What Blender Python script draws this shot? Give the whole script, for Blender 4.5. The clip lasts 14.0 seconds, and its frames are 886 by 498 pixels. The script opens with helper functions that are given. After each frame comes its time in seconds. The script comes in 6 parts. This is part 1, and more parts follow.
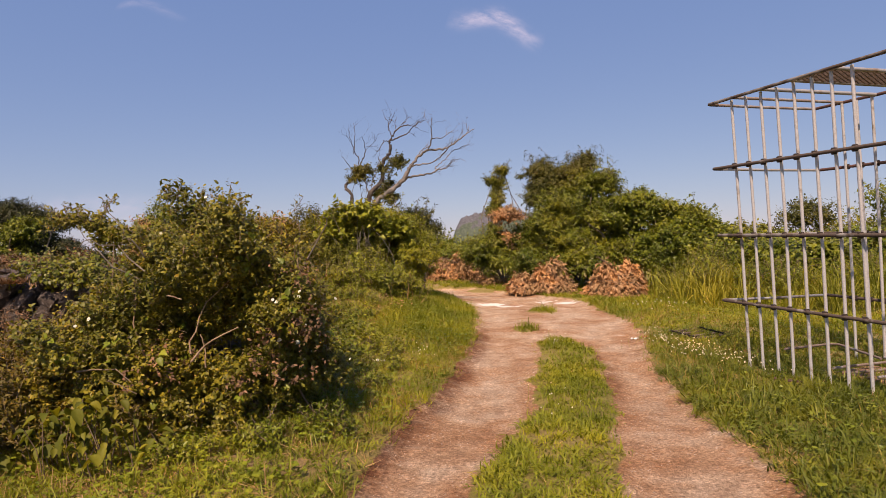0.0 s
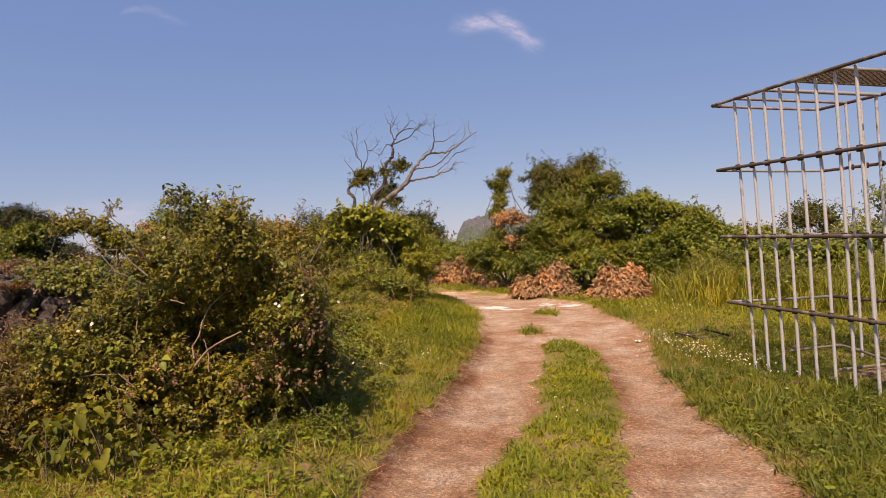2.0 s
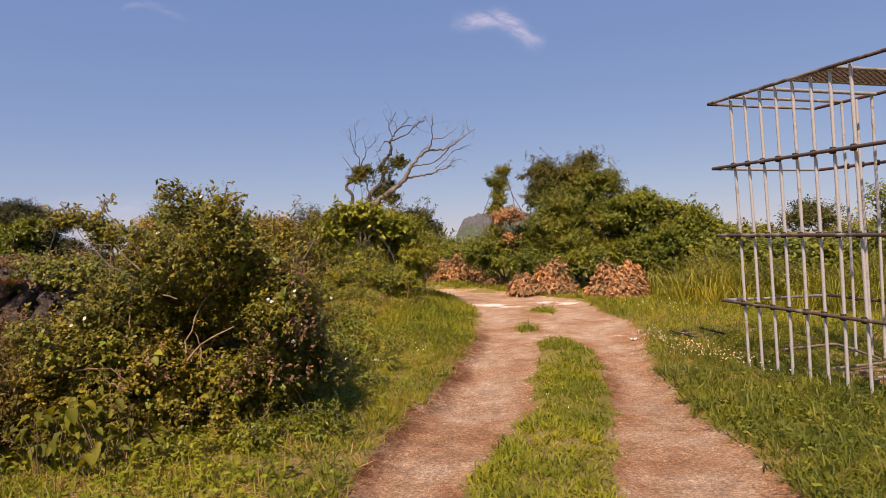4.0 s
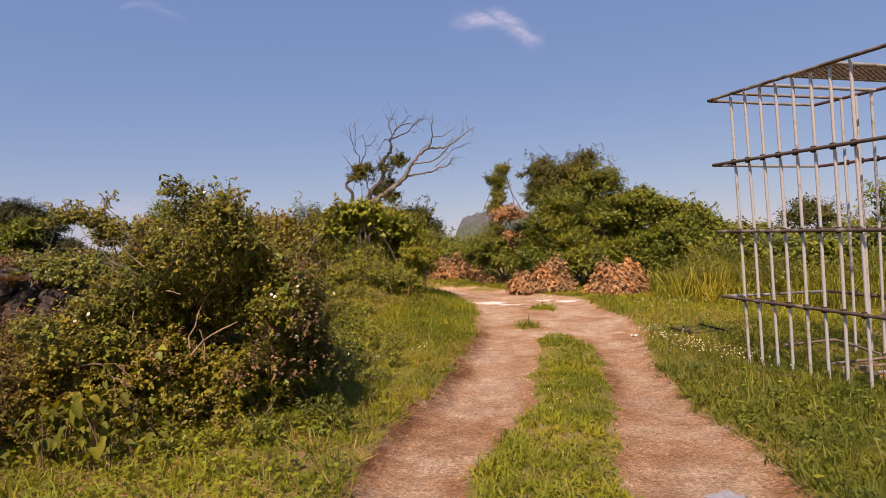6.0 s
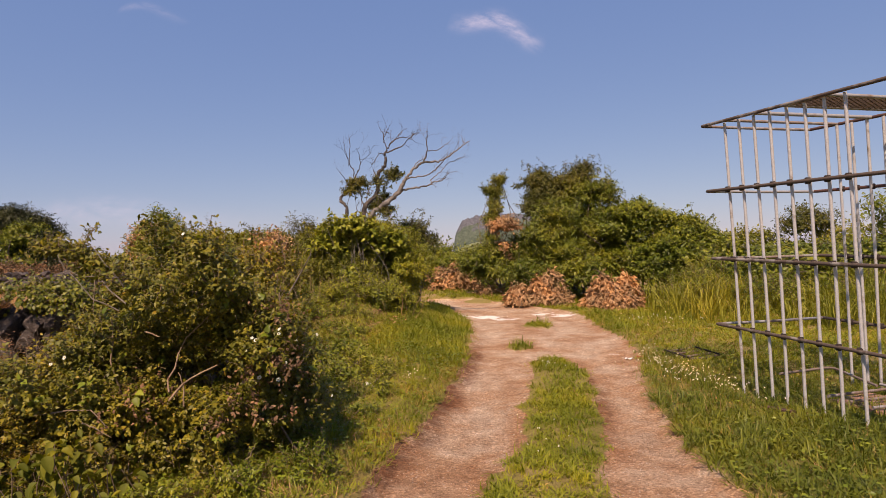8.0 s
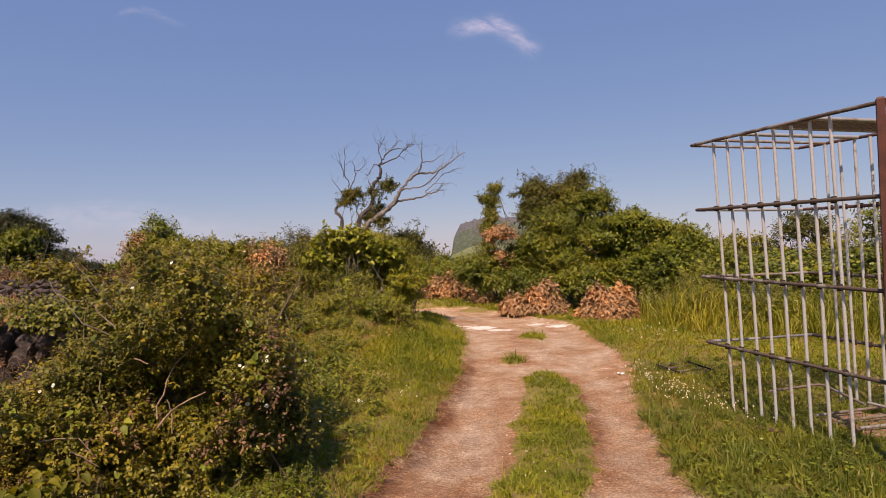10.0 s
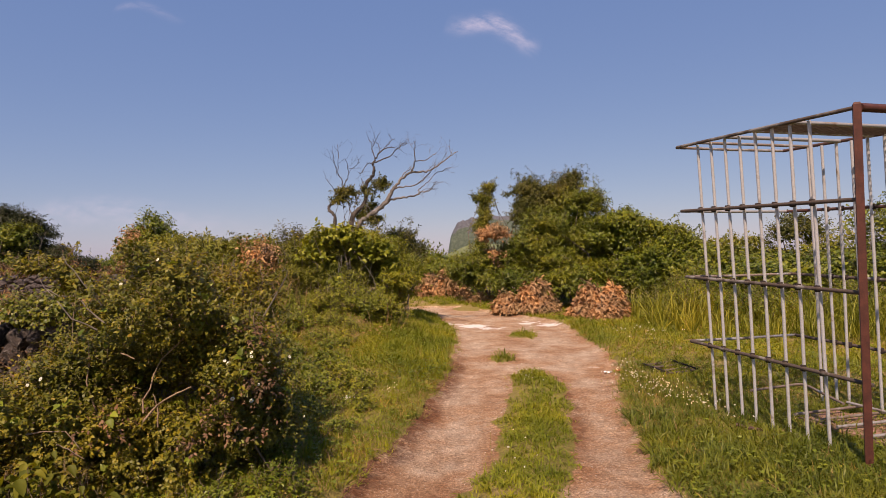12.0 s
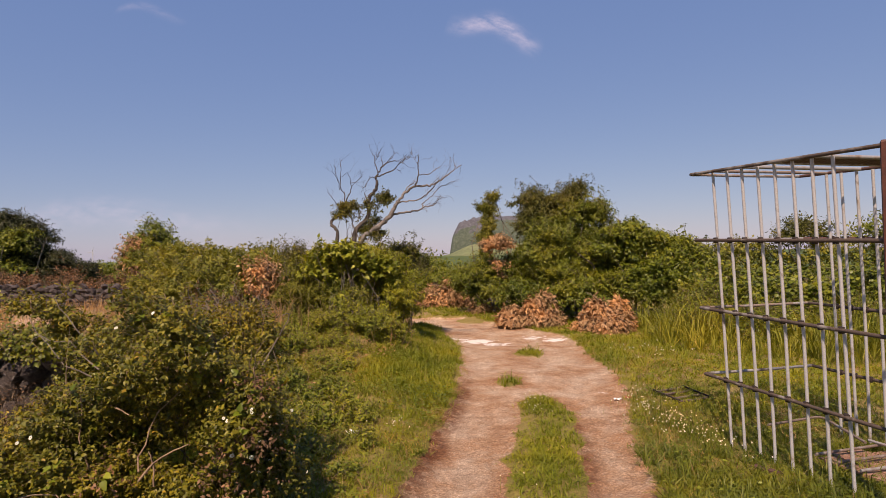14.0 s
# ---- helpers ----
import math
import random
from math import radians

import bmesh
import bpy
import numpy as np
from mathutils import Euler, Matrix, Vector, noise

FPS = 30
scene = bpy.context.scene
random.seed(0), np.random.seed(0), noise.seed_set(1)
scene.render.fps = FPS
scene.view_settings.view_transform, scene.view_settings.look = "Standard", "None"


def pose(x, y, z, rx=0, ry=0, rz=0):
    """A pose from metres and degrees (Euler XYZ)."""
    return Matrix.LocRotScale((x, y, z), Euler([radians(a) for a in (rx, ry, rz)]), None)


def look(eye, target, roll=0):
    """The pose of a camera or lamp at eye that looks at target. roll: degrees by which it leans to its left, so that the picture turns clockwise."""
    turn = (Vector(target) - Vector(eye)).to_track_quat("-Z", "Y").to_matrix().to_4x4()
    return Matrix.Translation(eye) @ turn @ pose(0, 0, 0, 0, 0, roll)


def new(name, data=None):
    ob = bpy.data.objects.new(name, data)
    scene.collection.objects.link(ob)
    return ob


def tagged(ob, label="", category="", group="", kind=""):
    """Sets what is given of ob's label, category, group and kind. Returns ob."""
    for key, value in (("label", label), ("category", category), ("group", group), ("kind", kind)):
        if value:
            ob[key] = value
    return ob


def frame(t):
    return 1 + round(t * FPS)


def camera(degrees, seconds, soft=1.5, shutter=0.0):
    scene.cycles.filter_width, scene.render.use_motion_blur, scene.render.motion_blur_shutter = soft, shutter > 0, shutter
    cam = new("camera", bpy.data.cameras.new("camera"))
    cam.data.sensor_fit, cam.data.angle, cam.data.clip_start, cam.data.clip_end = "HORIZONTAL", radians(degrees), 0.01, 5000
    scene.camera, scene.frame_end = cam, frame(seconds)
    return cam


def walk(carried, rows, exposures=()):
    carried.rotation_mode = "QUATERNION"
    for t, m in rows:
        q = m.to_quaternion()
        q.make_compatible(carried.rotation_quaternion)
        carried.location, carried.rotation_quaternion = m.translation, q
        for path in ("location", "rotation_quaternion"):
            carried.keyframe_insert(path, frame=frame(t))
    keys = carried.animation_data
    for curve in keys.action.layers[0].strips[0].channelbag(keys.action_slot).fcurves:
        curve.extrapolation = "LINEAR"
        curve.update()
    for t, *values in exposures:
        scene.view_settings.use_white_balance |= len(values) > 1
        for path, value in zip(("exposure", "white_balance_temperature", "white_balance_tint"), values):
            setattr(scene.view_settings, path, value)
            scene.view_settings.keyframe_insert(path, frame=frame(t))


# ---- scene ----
cam = camera(71.7, 14.0, soft=0.8)

PATH = [
    (0, (-0.03, 0.005, 1.093), (-0.096, 2.004, 1.101), -1.4),
    (0.5, (-0.051, -0.017, 1.071), (-0.119, 1.982, 1.08), -1.4),
    (1, (-0.08, -0.041, 1.05), (-0.149, 1.958, 1.063), -1.5),
    (1.5, (-0.065, -0.041, 1.035), (-0.136, 1.957, 1.051), -1.6),
    (2, (-0.032, 0.016, 1.091), (-0.107, 2.015, 1.11), -1.7),
    (2.5, (0.008, 0.003, 1.092), (-0.069, 2.002, 1.111), -1.6),
    (3, (0.012, 0.021, 1.086), (-0.066, 2.019, 1.103), -1.5),
    (5.5, (-0.003, -0.006, 1.084), (-0.075, 1.992, 1.089), -1.3),
    (6, (-0.009, -0.003, 1.062), (-0.081, 1.996, 1.07), -1.5),
    (6.5, (-0.008, -0.004, 1.1), (-0.08, 1.995, 1.112), -1.4),
    (7, (-0.003, 0.044, 1.194), (-0.072, 2.043, 1.208), -1.5),
    (7.5, (0.034, 0.06, 1.235), (-0.033, 2.059, 1.252), -1.4),
    (8, (0.072, 0.077, 1.28), (0.003, 2.076, 1.296), -1.4),
    (8.5, (0.105, 0.088, 1.404), (0.036, 2.087, 1.426), -1.4),
    (11, (0.16, 0.019, 1.421), (0.105, 2.018, 1.449), -1.3),
    (11.5, (0.188, 0.008, 1.431), (0.137, 2.007, 1.459), -1.1),
    (12, (0.225, -0.014, 1.414), (0.172, 1.985, 1.436), -1.0),
    (12.5, (0.226, 0.006, 1.471), (0.169, 2.005, 1.492), -1.0),
    (13, (0.226, 0.018, 1.614), (0.17, 2.017, 1.635), -1.0),
    (13.5, (0.249, 0.041, 1.672), (0.191, 2.04, 1.69), -1.0),
    (14, (0.184, 0.151, 1.69), (0.125, 2.15, 1.712), -1.1),
]
walk(cam, [(t, look(eye, aim, lean)) for t, eye, aim, lean in PATH], [(0, 0.49, 6900, 28), (7, 0.44, 6830, 28), (14, 0.32, 6760, 28)])

# ---- world, sun, exposure ----
SUN_EL, SUN_AZ = radians(52), math.atan2(-0.28, -0.96)      # the sun stands behind the viewer, over the left shoulder
world = bpy.data.worlds.new("sky")
scene.world = world
world.use_nodes = True
wn = world.node_tree
wn.nodes.clear()
sky = wn.nodes.new("ShaderNodeTexSky")
sky.sky_type = "NISHITA"
sky.sun_disc = False
sky.sun_elevation, sky.sun_rotation = SUN_EL, SUN_AZ
sky.air_density, sky.dust_density, sky.ozone_density = 1.0, 0.3, 4.0
back = wn.nodes.new("ShaderNodeBackground")
back.inputs["Strength"].default_value = 0.088
wout = wn.nodes.new("ShaderNodeOutputWorld")
thin = wn.nodes.new("ShaderNodeMix")          # sea haze evens out the blue, the same all round
thin.data_type, thin.blend_type = "RGBA", "MULTIPLY"
thin.inputs[0].default_value, thin.inputs[7].default_value = 1.0, (0.56, 0.45, 0.265, 1)
haze = wn.nodes.new("ShaderNodeMix")
haze.data_type, haze.blend_type = "RGBA", "ADD"
haze.inputs[0].default_value, haze.inputs[7].default_value = 1.0, (0.62, 1.36, 3.25, 1)
wn.links.new(sky.outputs[0], thin.inputs[6])
wn.links.new(thin.outputs[2], haze.inputs[6])
wn.links.new(haze.outputs[2], back.inputs["Color"])
wn.links.new(back.outputs[0], wout.inputs[0])

sun = new("sun", bpy.data.lights.new("sun", "SUN"))
sun.data.energy, sun.data.angle, sun.data.color = 5.0, radians(0.6), (1.0, 0.83, 0.6)
sdir = Vector((math.sin(SUN_AZ) * math.cos(SUN_EL), math.cos(SUN_AZ) * math.cos(SUN_EL), math.sin(SUN_EL)))
sun.matrix_world = look(sdir * 60, (0, 0, 0))


# ---- materials ----
def nodes_of(name):
    m = bpy.data.materials.new(name)
    m.use_nodes = True
    nt = m.node_tree
    nt.nodes.clear()
    out = nt.nodes.new("ShaderNodeOutputMaterial")
    return m, nt, out


def node(nt, kind, **vals):
    n = nt.nodes.new(kind)
    for k, v in vals.items():
        n.inputs[k.replace("_", " ")].default_value = v
    return n


def ramp(nt, src, stops):
    r = nt.nodes.new("ShaderNodeValToRGB")
    while len(r.color_ramp.elements) < len(stops):
        r.color_ramp.elements.new(0.5)
    for e, (p, c) in zip(r.color_ramp.elements, stops):
        e.position, e.color = p, (*c, 1)
    nt.links.new(src, r.inputs[0])
    return r.outputs[0]


def mixed(nt, fac, a, b, mode="MIX"):
    m = nt.nodes.new("ShaderNodeMix")
    m.data_type, m.blend_type = "RGBA", mode
    for s, v in ((0, fac), (6, a), (7, b)):
        if isinstance(v, (int, float)):
            m.inputs[s].default_value = v
        elif isinstance(v, tuple):
            m.inputs[s].default_value = (*v, 1)
        else:
            nt.links.new(v, m.inputs[s])
    return m.outputs[2]


def noise_out(nt, scale, detail=4, coord=None, rough=0.55):
    n = node(nt, "ShaderNodeTexNoise", Scale=scale, Detail=detail, Roughness=rough)
    if coord is None:
        g = nt.nodes.new("ShaderNodeNewGeometry")
        coord = g.outputs["Position"]
    nt.links.new(coord, n.inputs["Vector"])
    return n.outputs["Fac"]


def bump_out(nt, height, strength, distance):
    b = node(nt, "ShaderNodeBump", Strength=strength, Distance=distance)
    nt.links.new(height, b.inputs["Height"])
    return b.outputs[0]


def leaf_material(name, dark, mid, light, odd=None, gloss=0.5, through_share=0.22, patch=1.2, single=False, lift=(1.27, 1.16, 1.0), even=1.0):
    """Leaves that differ one from another and from patch to patch; light passes through them."""
    m, nt, out = nodes_of(name)
    g = nt.nodes.new("ShaderNodeNewGeometry")
    dark, mid, light = (tuple(v + (m0 - v) * k for v, m0 in zip(c, mid)) for k, c in ((0.45 * even, dark), (0.0, mid), (0.5 * even, light)))
    dark, mid, light = (tuple(v * k for v, k in zip(c, lift)) for c in (dark, mid, light))
    stops = [(0.0, dark), (0.45, mid), (0.9, light)]
    if odd:
        stops = [(0.0, dark), (0.42, mid), (0.978, light), (0.997, odd)]
    pick = nt.nodes.new("ShaderNodeObjectInfo").outputs["Random"] if single else g.outputs["Random Per Island"]
    col = ramp(nt, pick, stops)
    n = noise_out(nt, patch, 3)
    tint = ramp(nt, n, [(0.3, (0.6, 0.68, 0.6)), (0.5, (1, 1, 1)), (0.72, (1.45, 1.22, 0.85))])
    col = mixed(nt, 1.0, col, tint, "MULTIPLY")
    p = node(nt, "ShaderNodeBsdfPrincipled", Roughness=gloss)
    p.inputs["Specular IOR Level"].default_value = 0.3
    nt.links.new(col, p.inputs["Base Color"])
    t = nt.nodes.new("ShaderNodeBsdfTranslucent")
    warm = mixed(nt, 1.0, col, (1.25, 1.15, 0.55), "MULTIPLY")
    nt.links.new(warm, t.inputs["Color"])
    mx = nt.nodes.new("ShaderNodeMixShader")
    mx.inputs[0].default_value = through_share
    nt.links.new(p.outputs[0], mx.inputs[1])
    nt.links.new(t.outputs[0], mx.inputs[2])
    nt.links.new(mx.outputs[0], out.inputs[0])
    return m


def plain_material(name, a, b, scale, rough=0.8, bump=0.3, dist=0.01, metal=0.0, c=None, fine=None, third=0.75):
    """Two or three colours in blotches at one scale and grain at a finer one."""
    m, nt, out = nodes_of(name)
    tc = nt.nodes.new("ShaderNodeTexCoord")
    n1 = noise_out(nt, scale, 5, tc.outputs["Object"])
    n2 = noise_out(nt, fine or scale * 9, 4, tc.outputs["Object"])
    stops = [(0.35, a), (0.62, b)] + ([(third, c)] if c else [])
    col = ramp(nt, n1, stops)
    grain = ramp(nt, n2, [(0.3, (0.7, 0.7, 0.7)), (0.7, (1.2, 1.2, 1.2))])
    col = mixed(nt, 0.8, col, grain, "MULTIPLY")
    p = node(nt, "ShaderNodeBsdfPrincipled", Roughness=rough, Metallic=metal)
    nt.links.new(col, p.inputs["Base Color"])
    nt.links.new(bump_out(nt, n2, bump, dist), p.inputs["Normal"])
    nt.links.new(p.outputs[0], out.inputs[0])
    return m


def ground_material():
    m, nt, out = nodes_of("ground")
    def attr(n):
        a = nt.nodes.new("ShaderNodeAttribute")
        a.attribute_name = n
        return a.outputs["Fac"]
    big, mid, fine = noise_out(nt, 1.5, 7, rough=0.62), noise_out(nt, 7, 6), noise_out(nt, 45, 6, rough=0.75)
    # bare earth: reddish loam with greyer, stonier patches
    dirt = ramp(nt, big, [(0.34, (0.325, 0.186, 0.1)), (0.46, (0.405, 0.263, 0.16)), (0.6, (0.485, 0.375, 0.268))])
    dirt = mixed(nt, 0.7, dirt, ramp(nt, mid, [(0.3, (0.72, 0.66, 0.62)), (0.7, (1.2, 1.2, 1.2))]), "MULTIPLY")
    dirt = mixed(nt, 0.75, dirt, ramp(nt, fine, [(0.34, (0.55, 0.52, 0.5)), (0.66, (1.35, 1.35, 1.35))]), "MULTIPLY")
    g = nt.nodes.new("ShaderNodeNewGeometry")
    grit = node(nt, "ShaderNodeTexVoronoi", Scale=85.0, Randomness=1.0)
    nt.links.new(g.outputs["Position"], grit.inputs["Vector"])
    sep = nt.nodes.new("ShaderNodeSeparateColor")
    nt.links.new(grit.outputs["Color"], sep.inputs[0])
    dirt = mixed(nt, 0.75, dirt, ramp(nt, sep.outputs[0], [(0.0, (0.66, 0.64, 0.62)), (0.7, (1.08, 1.08, 1.08)), (1.0, (1.45, 1.45, 1.45))]), "MULTIPLY")
    vor = node(nt, "ShaderNodeTexVoronoi", Scale=38.0, Randomness=1.0)
    nt.links.new(g.outputs["Position"], vor.inputs["Vector"])
    speck = ramp(nt, vor.outputs["Distance"], [(0.13, (1, 1, 1)), (0.24, (0, 0, 0))])
    keep = ramp(nt, mid, [(0.5, (0, 0, 0)), (0.62, (1, 1, 1))])
    speck = mixed(nt, 1.0, speck, keep, "MULTIPLY")
    dirt = mixed(nt, speck, dirt, (0.66, 0.55, 0.45))
    # finer red earth along the edges of the ruts
    loam = mixed(nt, 1.0, attr("loam"), ramp(nt, noise_out(nt, 8, 7, rough=0.75), [(0.42, (0.15, 0.15, 0.15)), (0.54, (1, 1, 1))]), "MULTIPLY")
    dirt = mixed(nt, loam, dirt, mixed(nt, 1.0, dirt, (0.84, 0.7, 0.58), "MULTIPLY"))
    # shade at the foot of the bank and beside the strip, darkened into the earth
    edge_shade = mixed(nt, 1.0, attr("edge_shade"), ramp(nt, noise_out(nt, 11, 7, rough=0.75), [(0.38, (0.25, 0.25, 0.25)), (0.52, (1, 1, 1))]), "MULTIPLY")
    dirt = mixed(nt, edge_shade, dirt, mixed(nt, 1.0, dirt, (0.44, 0.35, 0.31), "MULTIPLY"))
    # pale crushed shell
    chalk = nt.nodes.new("ShaderNodeMath")
    chalk.operation = "MULTIPLY_ADD"
    chalk.inputs[1].default_value = 1.0
    both = nt.nodes.new("ShaderNodeMath")
    both.operation = "MULTIPLY_ADD"
    both.inputs[1].default_value = 0.35
    nt.links.new(fine, both.inputs[0])
    half = nt.nodes.new("ShaderNodeMath")
    half.operation = "MULTIPLY"
    half.inputs[1].default_value = 0.85
    nt.links.new(mid, half.inputs[0])
    nt.links.new(half.outputs[0], both.inputs[2])
    nt.links.new(both.outputs[0], chalk.inputs[0])
    nt.links.new(attr("chalk"), chalk.inputs[2])
    dirt = mixed(nt, ramp(nt, chalk.outputs[0], [(0.91, (0, 0, 0)), (0.97, (1, 1, 1))]), dirt, mixed(nt, 0.6, (0.82, 0.77, 0.71), ramp(nt, fine, [(0.3, (0.6, 0.57, 0.54)), (0.65, (1.1, 1.1, 1.1))]), "MULTIPLY"))
    # soil under the plants: moss, thatch, dead stalks
    soil = ramp(nt, big, [(0.3, (0.17, 0.15, 0.035)), (0.5, (0.25, 0.2, 0.06)), (0.7, (0.33, 0.24, 0.11))])
    soil = mixed(nt, 0.8, soil, ramp(nt, fine, [(0.3, (0.5, 0.5, 0.5)), (0.7, (1.4, 1.4, 1.3))]), "MULTIPLY")
    soil = mixed(nt, attr("straw"), soil, ramp(nt, mid, [(0.3, (0.22, 0.15, 0.07)), (0.7, (0.36, 0.24, 0.13))]))
    far = mixed(nt, attr("away"), soil, ramp(nt, noise_out(nt, 0.02, 5), [(0.35, (0.05, 0.08, 0.02)), (0.65, (0.1, 0.13, 0.04))]))
    edge = nt.nodes.new("ShaderNodeMath")
    edge.operation = "MULTIPLY_ADD"
    edge.inputs[1].default_value = 0.55
    nt.links.new(mid, edge.inputs[0])
    nt.links.new(attr("dirt"), edge.inputs[2])
    col = mixed(nt, ramp(nt, edge.outputs[0], [(0.73, (0, 0, 0)), (0.85, (1, 1, 1))]), far, dirt)
    p = node(nt, "ShaderNodeBsdfPrincipled", Roughness=0.93)
    p.inputs["Specular IOR Level"].default_value = 0.2
    nt.links.new(col, p.inputs["Base Color"])
    h = nt.nodes.new("ShaderNodeMath")
    h.operation = "ADD"
    nt.links.new(fine, h.inputs[0])
    nt.links.new(mid, h.inputs[1])
    nt.links.new(bump_out(nt, h.outputs[0], 0.9, 0.03), p.inputs["Normal"])
    nt.links.new(p.outputs[0], out.inputs[0])
    return m


def pipe_material(name, zinc, rust, amount, metal=0.35):
    """Galvanised pipe with rust that breaks through in streaks."""
    m, nt, out = nodes_of(name)
    n1, n2 = noise_out(nt, 7, 5), noise_out(nt, 90, 4)
    inf = nt.nodes.new("ShaderNodeObjectInfo")
    mth = nt.nodes.new("ShaderNodeMath")
    mth.operation = "MULTIPLY_ADD"
    mth.inputs[1].default_value = 0.25
    nt.links.new(inf.outputs["Random"], mth.inputs[0])
    nt.links.new(n1, mth.inputs[2])
    mask = ramp(nt, mth.outputs[0], [(1 - amount, (0, 0, 0)), (1.12 - amount, (1, 1, 1))])
    zc = ramp(nt, n2, [(0.3, tuple(v * 0.75 for v in zinc)), (0.7, zinc)])
    rc = ramp(nt, n2, [(0.3, tuple(v * 0.55 for v in rust)), (0.7, rust)])
    col = mixed(nt, mask, zc, rc)
    p = node(nt, "ShaderNodeBsdfPrincipled", Roughness=0.55, Metallic=metal)
    nt.links.new(col, p.inputs["Base Color"])
    rr = ramp(nt, mask, [(0, (0.48, 0.48, 0.48)), (1, (0.85, 0.85, 0.85))])
    nt.links.new(rr, p.inputs["Roughness"])
    nt.links.new(bump_out(nt, n2, 0.25, 0.002), p.inputs["Normal"])
    nt.links.new(p.outputs[0], out.inputs[0])
    return m


M_GROUND = ground_material()
M_ROSE = leaf_material("rose_leaf", (0.032, 0.046, 0.007), (0.112, 0.128, 0.012), (0.275, 0.255, 0.02), (0.38, 0.24, 0.025), 0.5, lift=(1.27, 1.08, 0.9))
M_WEED = leaf_material("weed_leaf", (0.03, 0.035, 0.006), (0.088, 0.085, 0.01), (0.2, 0.165, 0.016), (0.34, 0.22, 0.03), 0.65, lift=(1.12, 0.92, 0.9))
M_BROAD = leaf_material("broad_leaf", (0.07, 0.1, 0.01), (0.125, 0.17, 0.014), (0.2, 0.24, 0.02), None, 0.42)
M_VINE = leaf_material("vine_leaf", (0.04, 0.056, 0.006), (0.095, 0.115, 0.009), (0.25, 0.235, 0.014), None, 0.65, 0.35, single=True)
M_IVY = leaf_material("ivy_leaf", (0.035, 0.056, 0.008), (0.085, 0.108, 0.011), (0.19, 0.195, 0.017), None, 0.4)
M_DARK = leaf_material("dark_leaf", (0.03, 0.04, 0.008), (0.068, 0.08, 0.014), (0.14, 0.14, 0.024), (0.15, 0.11, 0.035), 0.45, 0.22)
# dark needle colour of the pine; also carries the shade on the hedge beside it
M_PINE_SHADE = leaf_material("pine_needle_shade", (0.014, 0.02, 0.006), (0.03, 0.038, 0.009), (0.062, 0.064, 0.014), None, 0.5, 0.1, lift=(1, 1, 1))
M_GREEN = leaf_material("green_leaf", (0.038, 0.062, 0.008), (0.1, 0.134, 0.012), (0.21, 0.235, 0.02), None, 0.4)
M_LIME = leaf_material("lime_leaf", (0.065, 0.09, 0.009), (0.165, 0.19, 0.013), (0.32, 0.315, 0.022), None, 0.45, lift=(1.15, 1.1, 1))
M_FRESH = leaf_material("fresh_leaf", (0.042, 0.068, 0.008), (0.108, 0.146, 0.012), (0.225, 0.25, 0.02), None, 0.4)
M_OLIVE = leaf_material("olive_leaf", (0.046, 0.062, 0.008), (0.128, 0.146, 0.016), (0.28, 0.275, 0.03), None, 0.5)
M_DEADLEAF = leaf_material("dead_leaf", (0.18, 0.095, 0.042), (0.36, 0.205, 0.1), (0.52, 0.332, 0.178), None, 0.7, 0.15, 2.5, lift=(1, 1, 1), even=0.7)
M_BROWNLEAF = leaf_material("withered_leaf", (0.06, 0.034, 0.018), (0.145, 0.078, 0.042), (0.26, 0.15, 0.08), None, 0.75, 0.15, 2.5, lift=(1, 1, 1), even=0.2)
M_GRASS = leaf_material("grass_blade", (0.09, 0.12, 0.01), (0.17, 0.205, 0.014), (0.26, 0.28, 0.024), (0.4, 0.29, 0.1), 0.55, 0.35, 1.6)
M_TURF = leaf_material("turf_blade", (0.05, 0.074, 0.009), (0.106, 0.138, 0.014), (0.18, 0.205, 0.026), (0.34, 0.26, 0.08), 0.5, 0.35, 1.6)
M_GRASSDRY = leaf_material("dry_grass_blade", (0.16, 0.15, 0.025), (0.3, 0.235, 0.055), (0.45, 0.31, 0.12), (0.46, 0.25, 0.11), 0.6, 0.35, 1.2, lift=(1, 1, 1))
M_REED = leaf_material("reed_blade", (0.09, 0.11, 0.012), (0.19, 0.215, 0.022), (0.33, 0.32, 0.045), (0.48, 0.36, 0.15), 0.55, 0.35, 0.7)
M_STRAW = leaf_material("straw", (0.26, 0.15, 0.06), (0.4, 0.245, 0.115), (0.52, 0.34, 0.18), None, 0.8, 0.2, lift=(1, 1, 1))
M_PETAL = leaf_material("petal", (0.72, 0.68, 0.58), (0.8, 0.78, 0.7), (0.86, 0.84, 0.8), None, 0.6, 0.3, lift=(1, 1, 1))
M_STAMEN = plain_material("stamens", (0.5, 0.32, 0.03), (0.62, 0.45, 0.06), 30, 0.8, 0.2, 0.001)
M_BARK = plain_material("bark", (0.095, 0.078, 0.06), (0.19, 0.158, 0.122), 9, 0.9, 0.6, 0.01)
M_DEADWOOD = plain_material("bleached_deadwood", (0.085, 0.075, 0.066), (0.215, 0.19, 0.17), 4, 0.85, 0.6, 0.012, c=(0.05, 0.042, 0.036))
M_DARKWOOD = plain_material("dark_deadwood", (0.04, 0.032, 0.027), (0.1, 0.082, 0.068), 4, 0.85, 0.6, 0.012, c=(0.16, 0.14, 0.12))
# lighter copy of the stem colour, with the sunlight on the front canes painted in
M_CANE = plain_material("sunlit_cane", (0.12, 0.078, 0.048), (0.28, 0.195, 0.12), 14, 0.8, 0.4, 0.004)
M_STEM = plain_material("woody_stem", (0.11, 0.072, 0.045), (0.22, 0.16, 0.1), 14, 0.85, 0.4, 0.005)
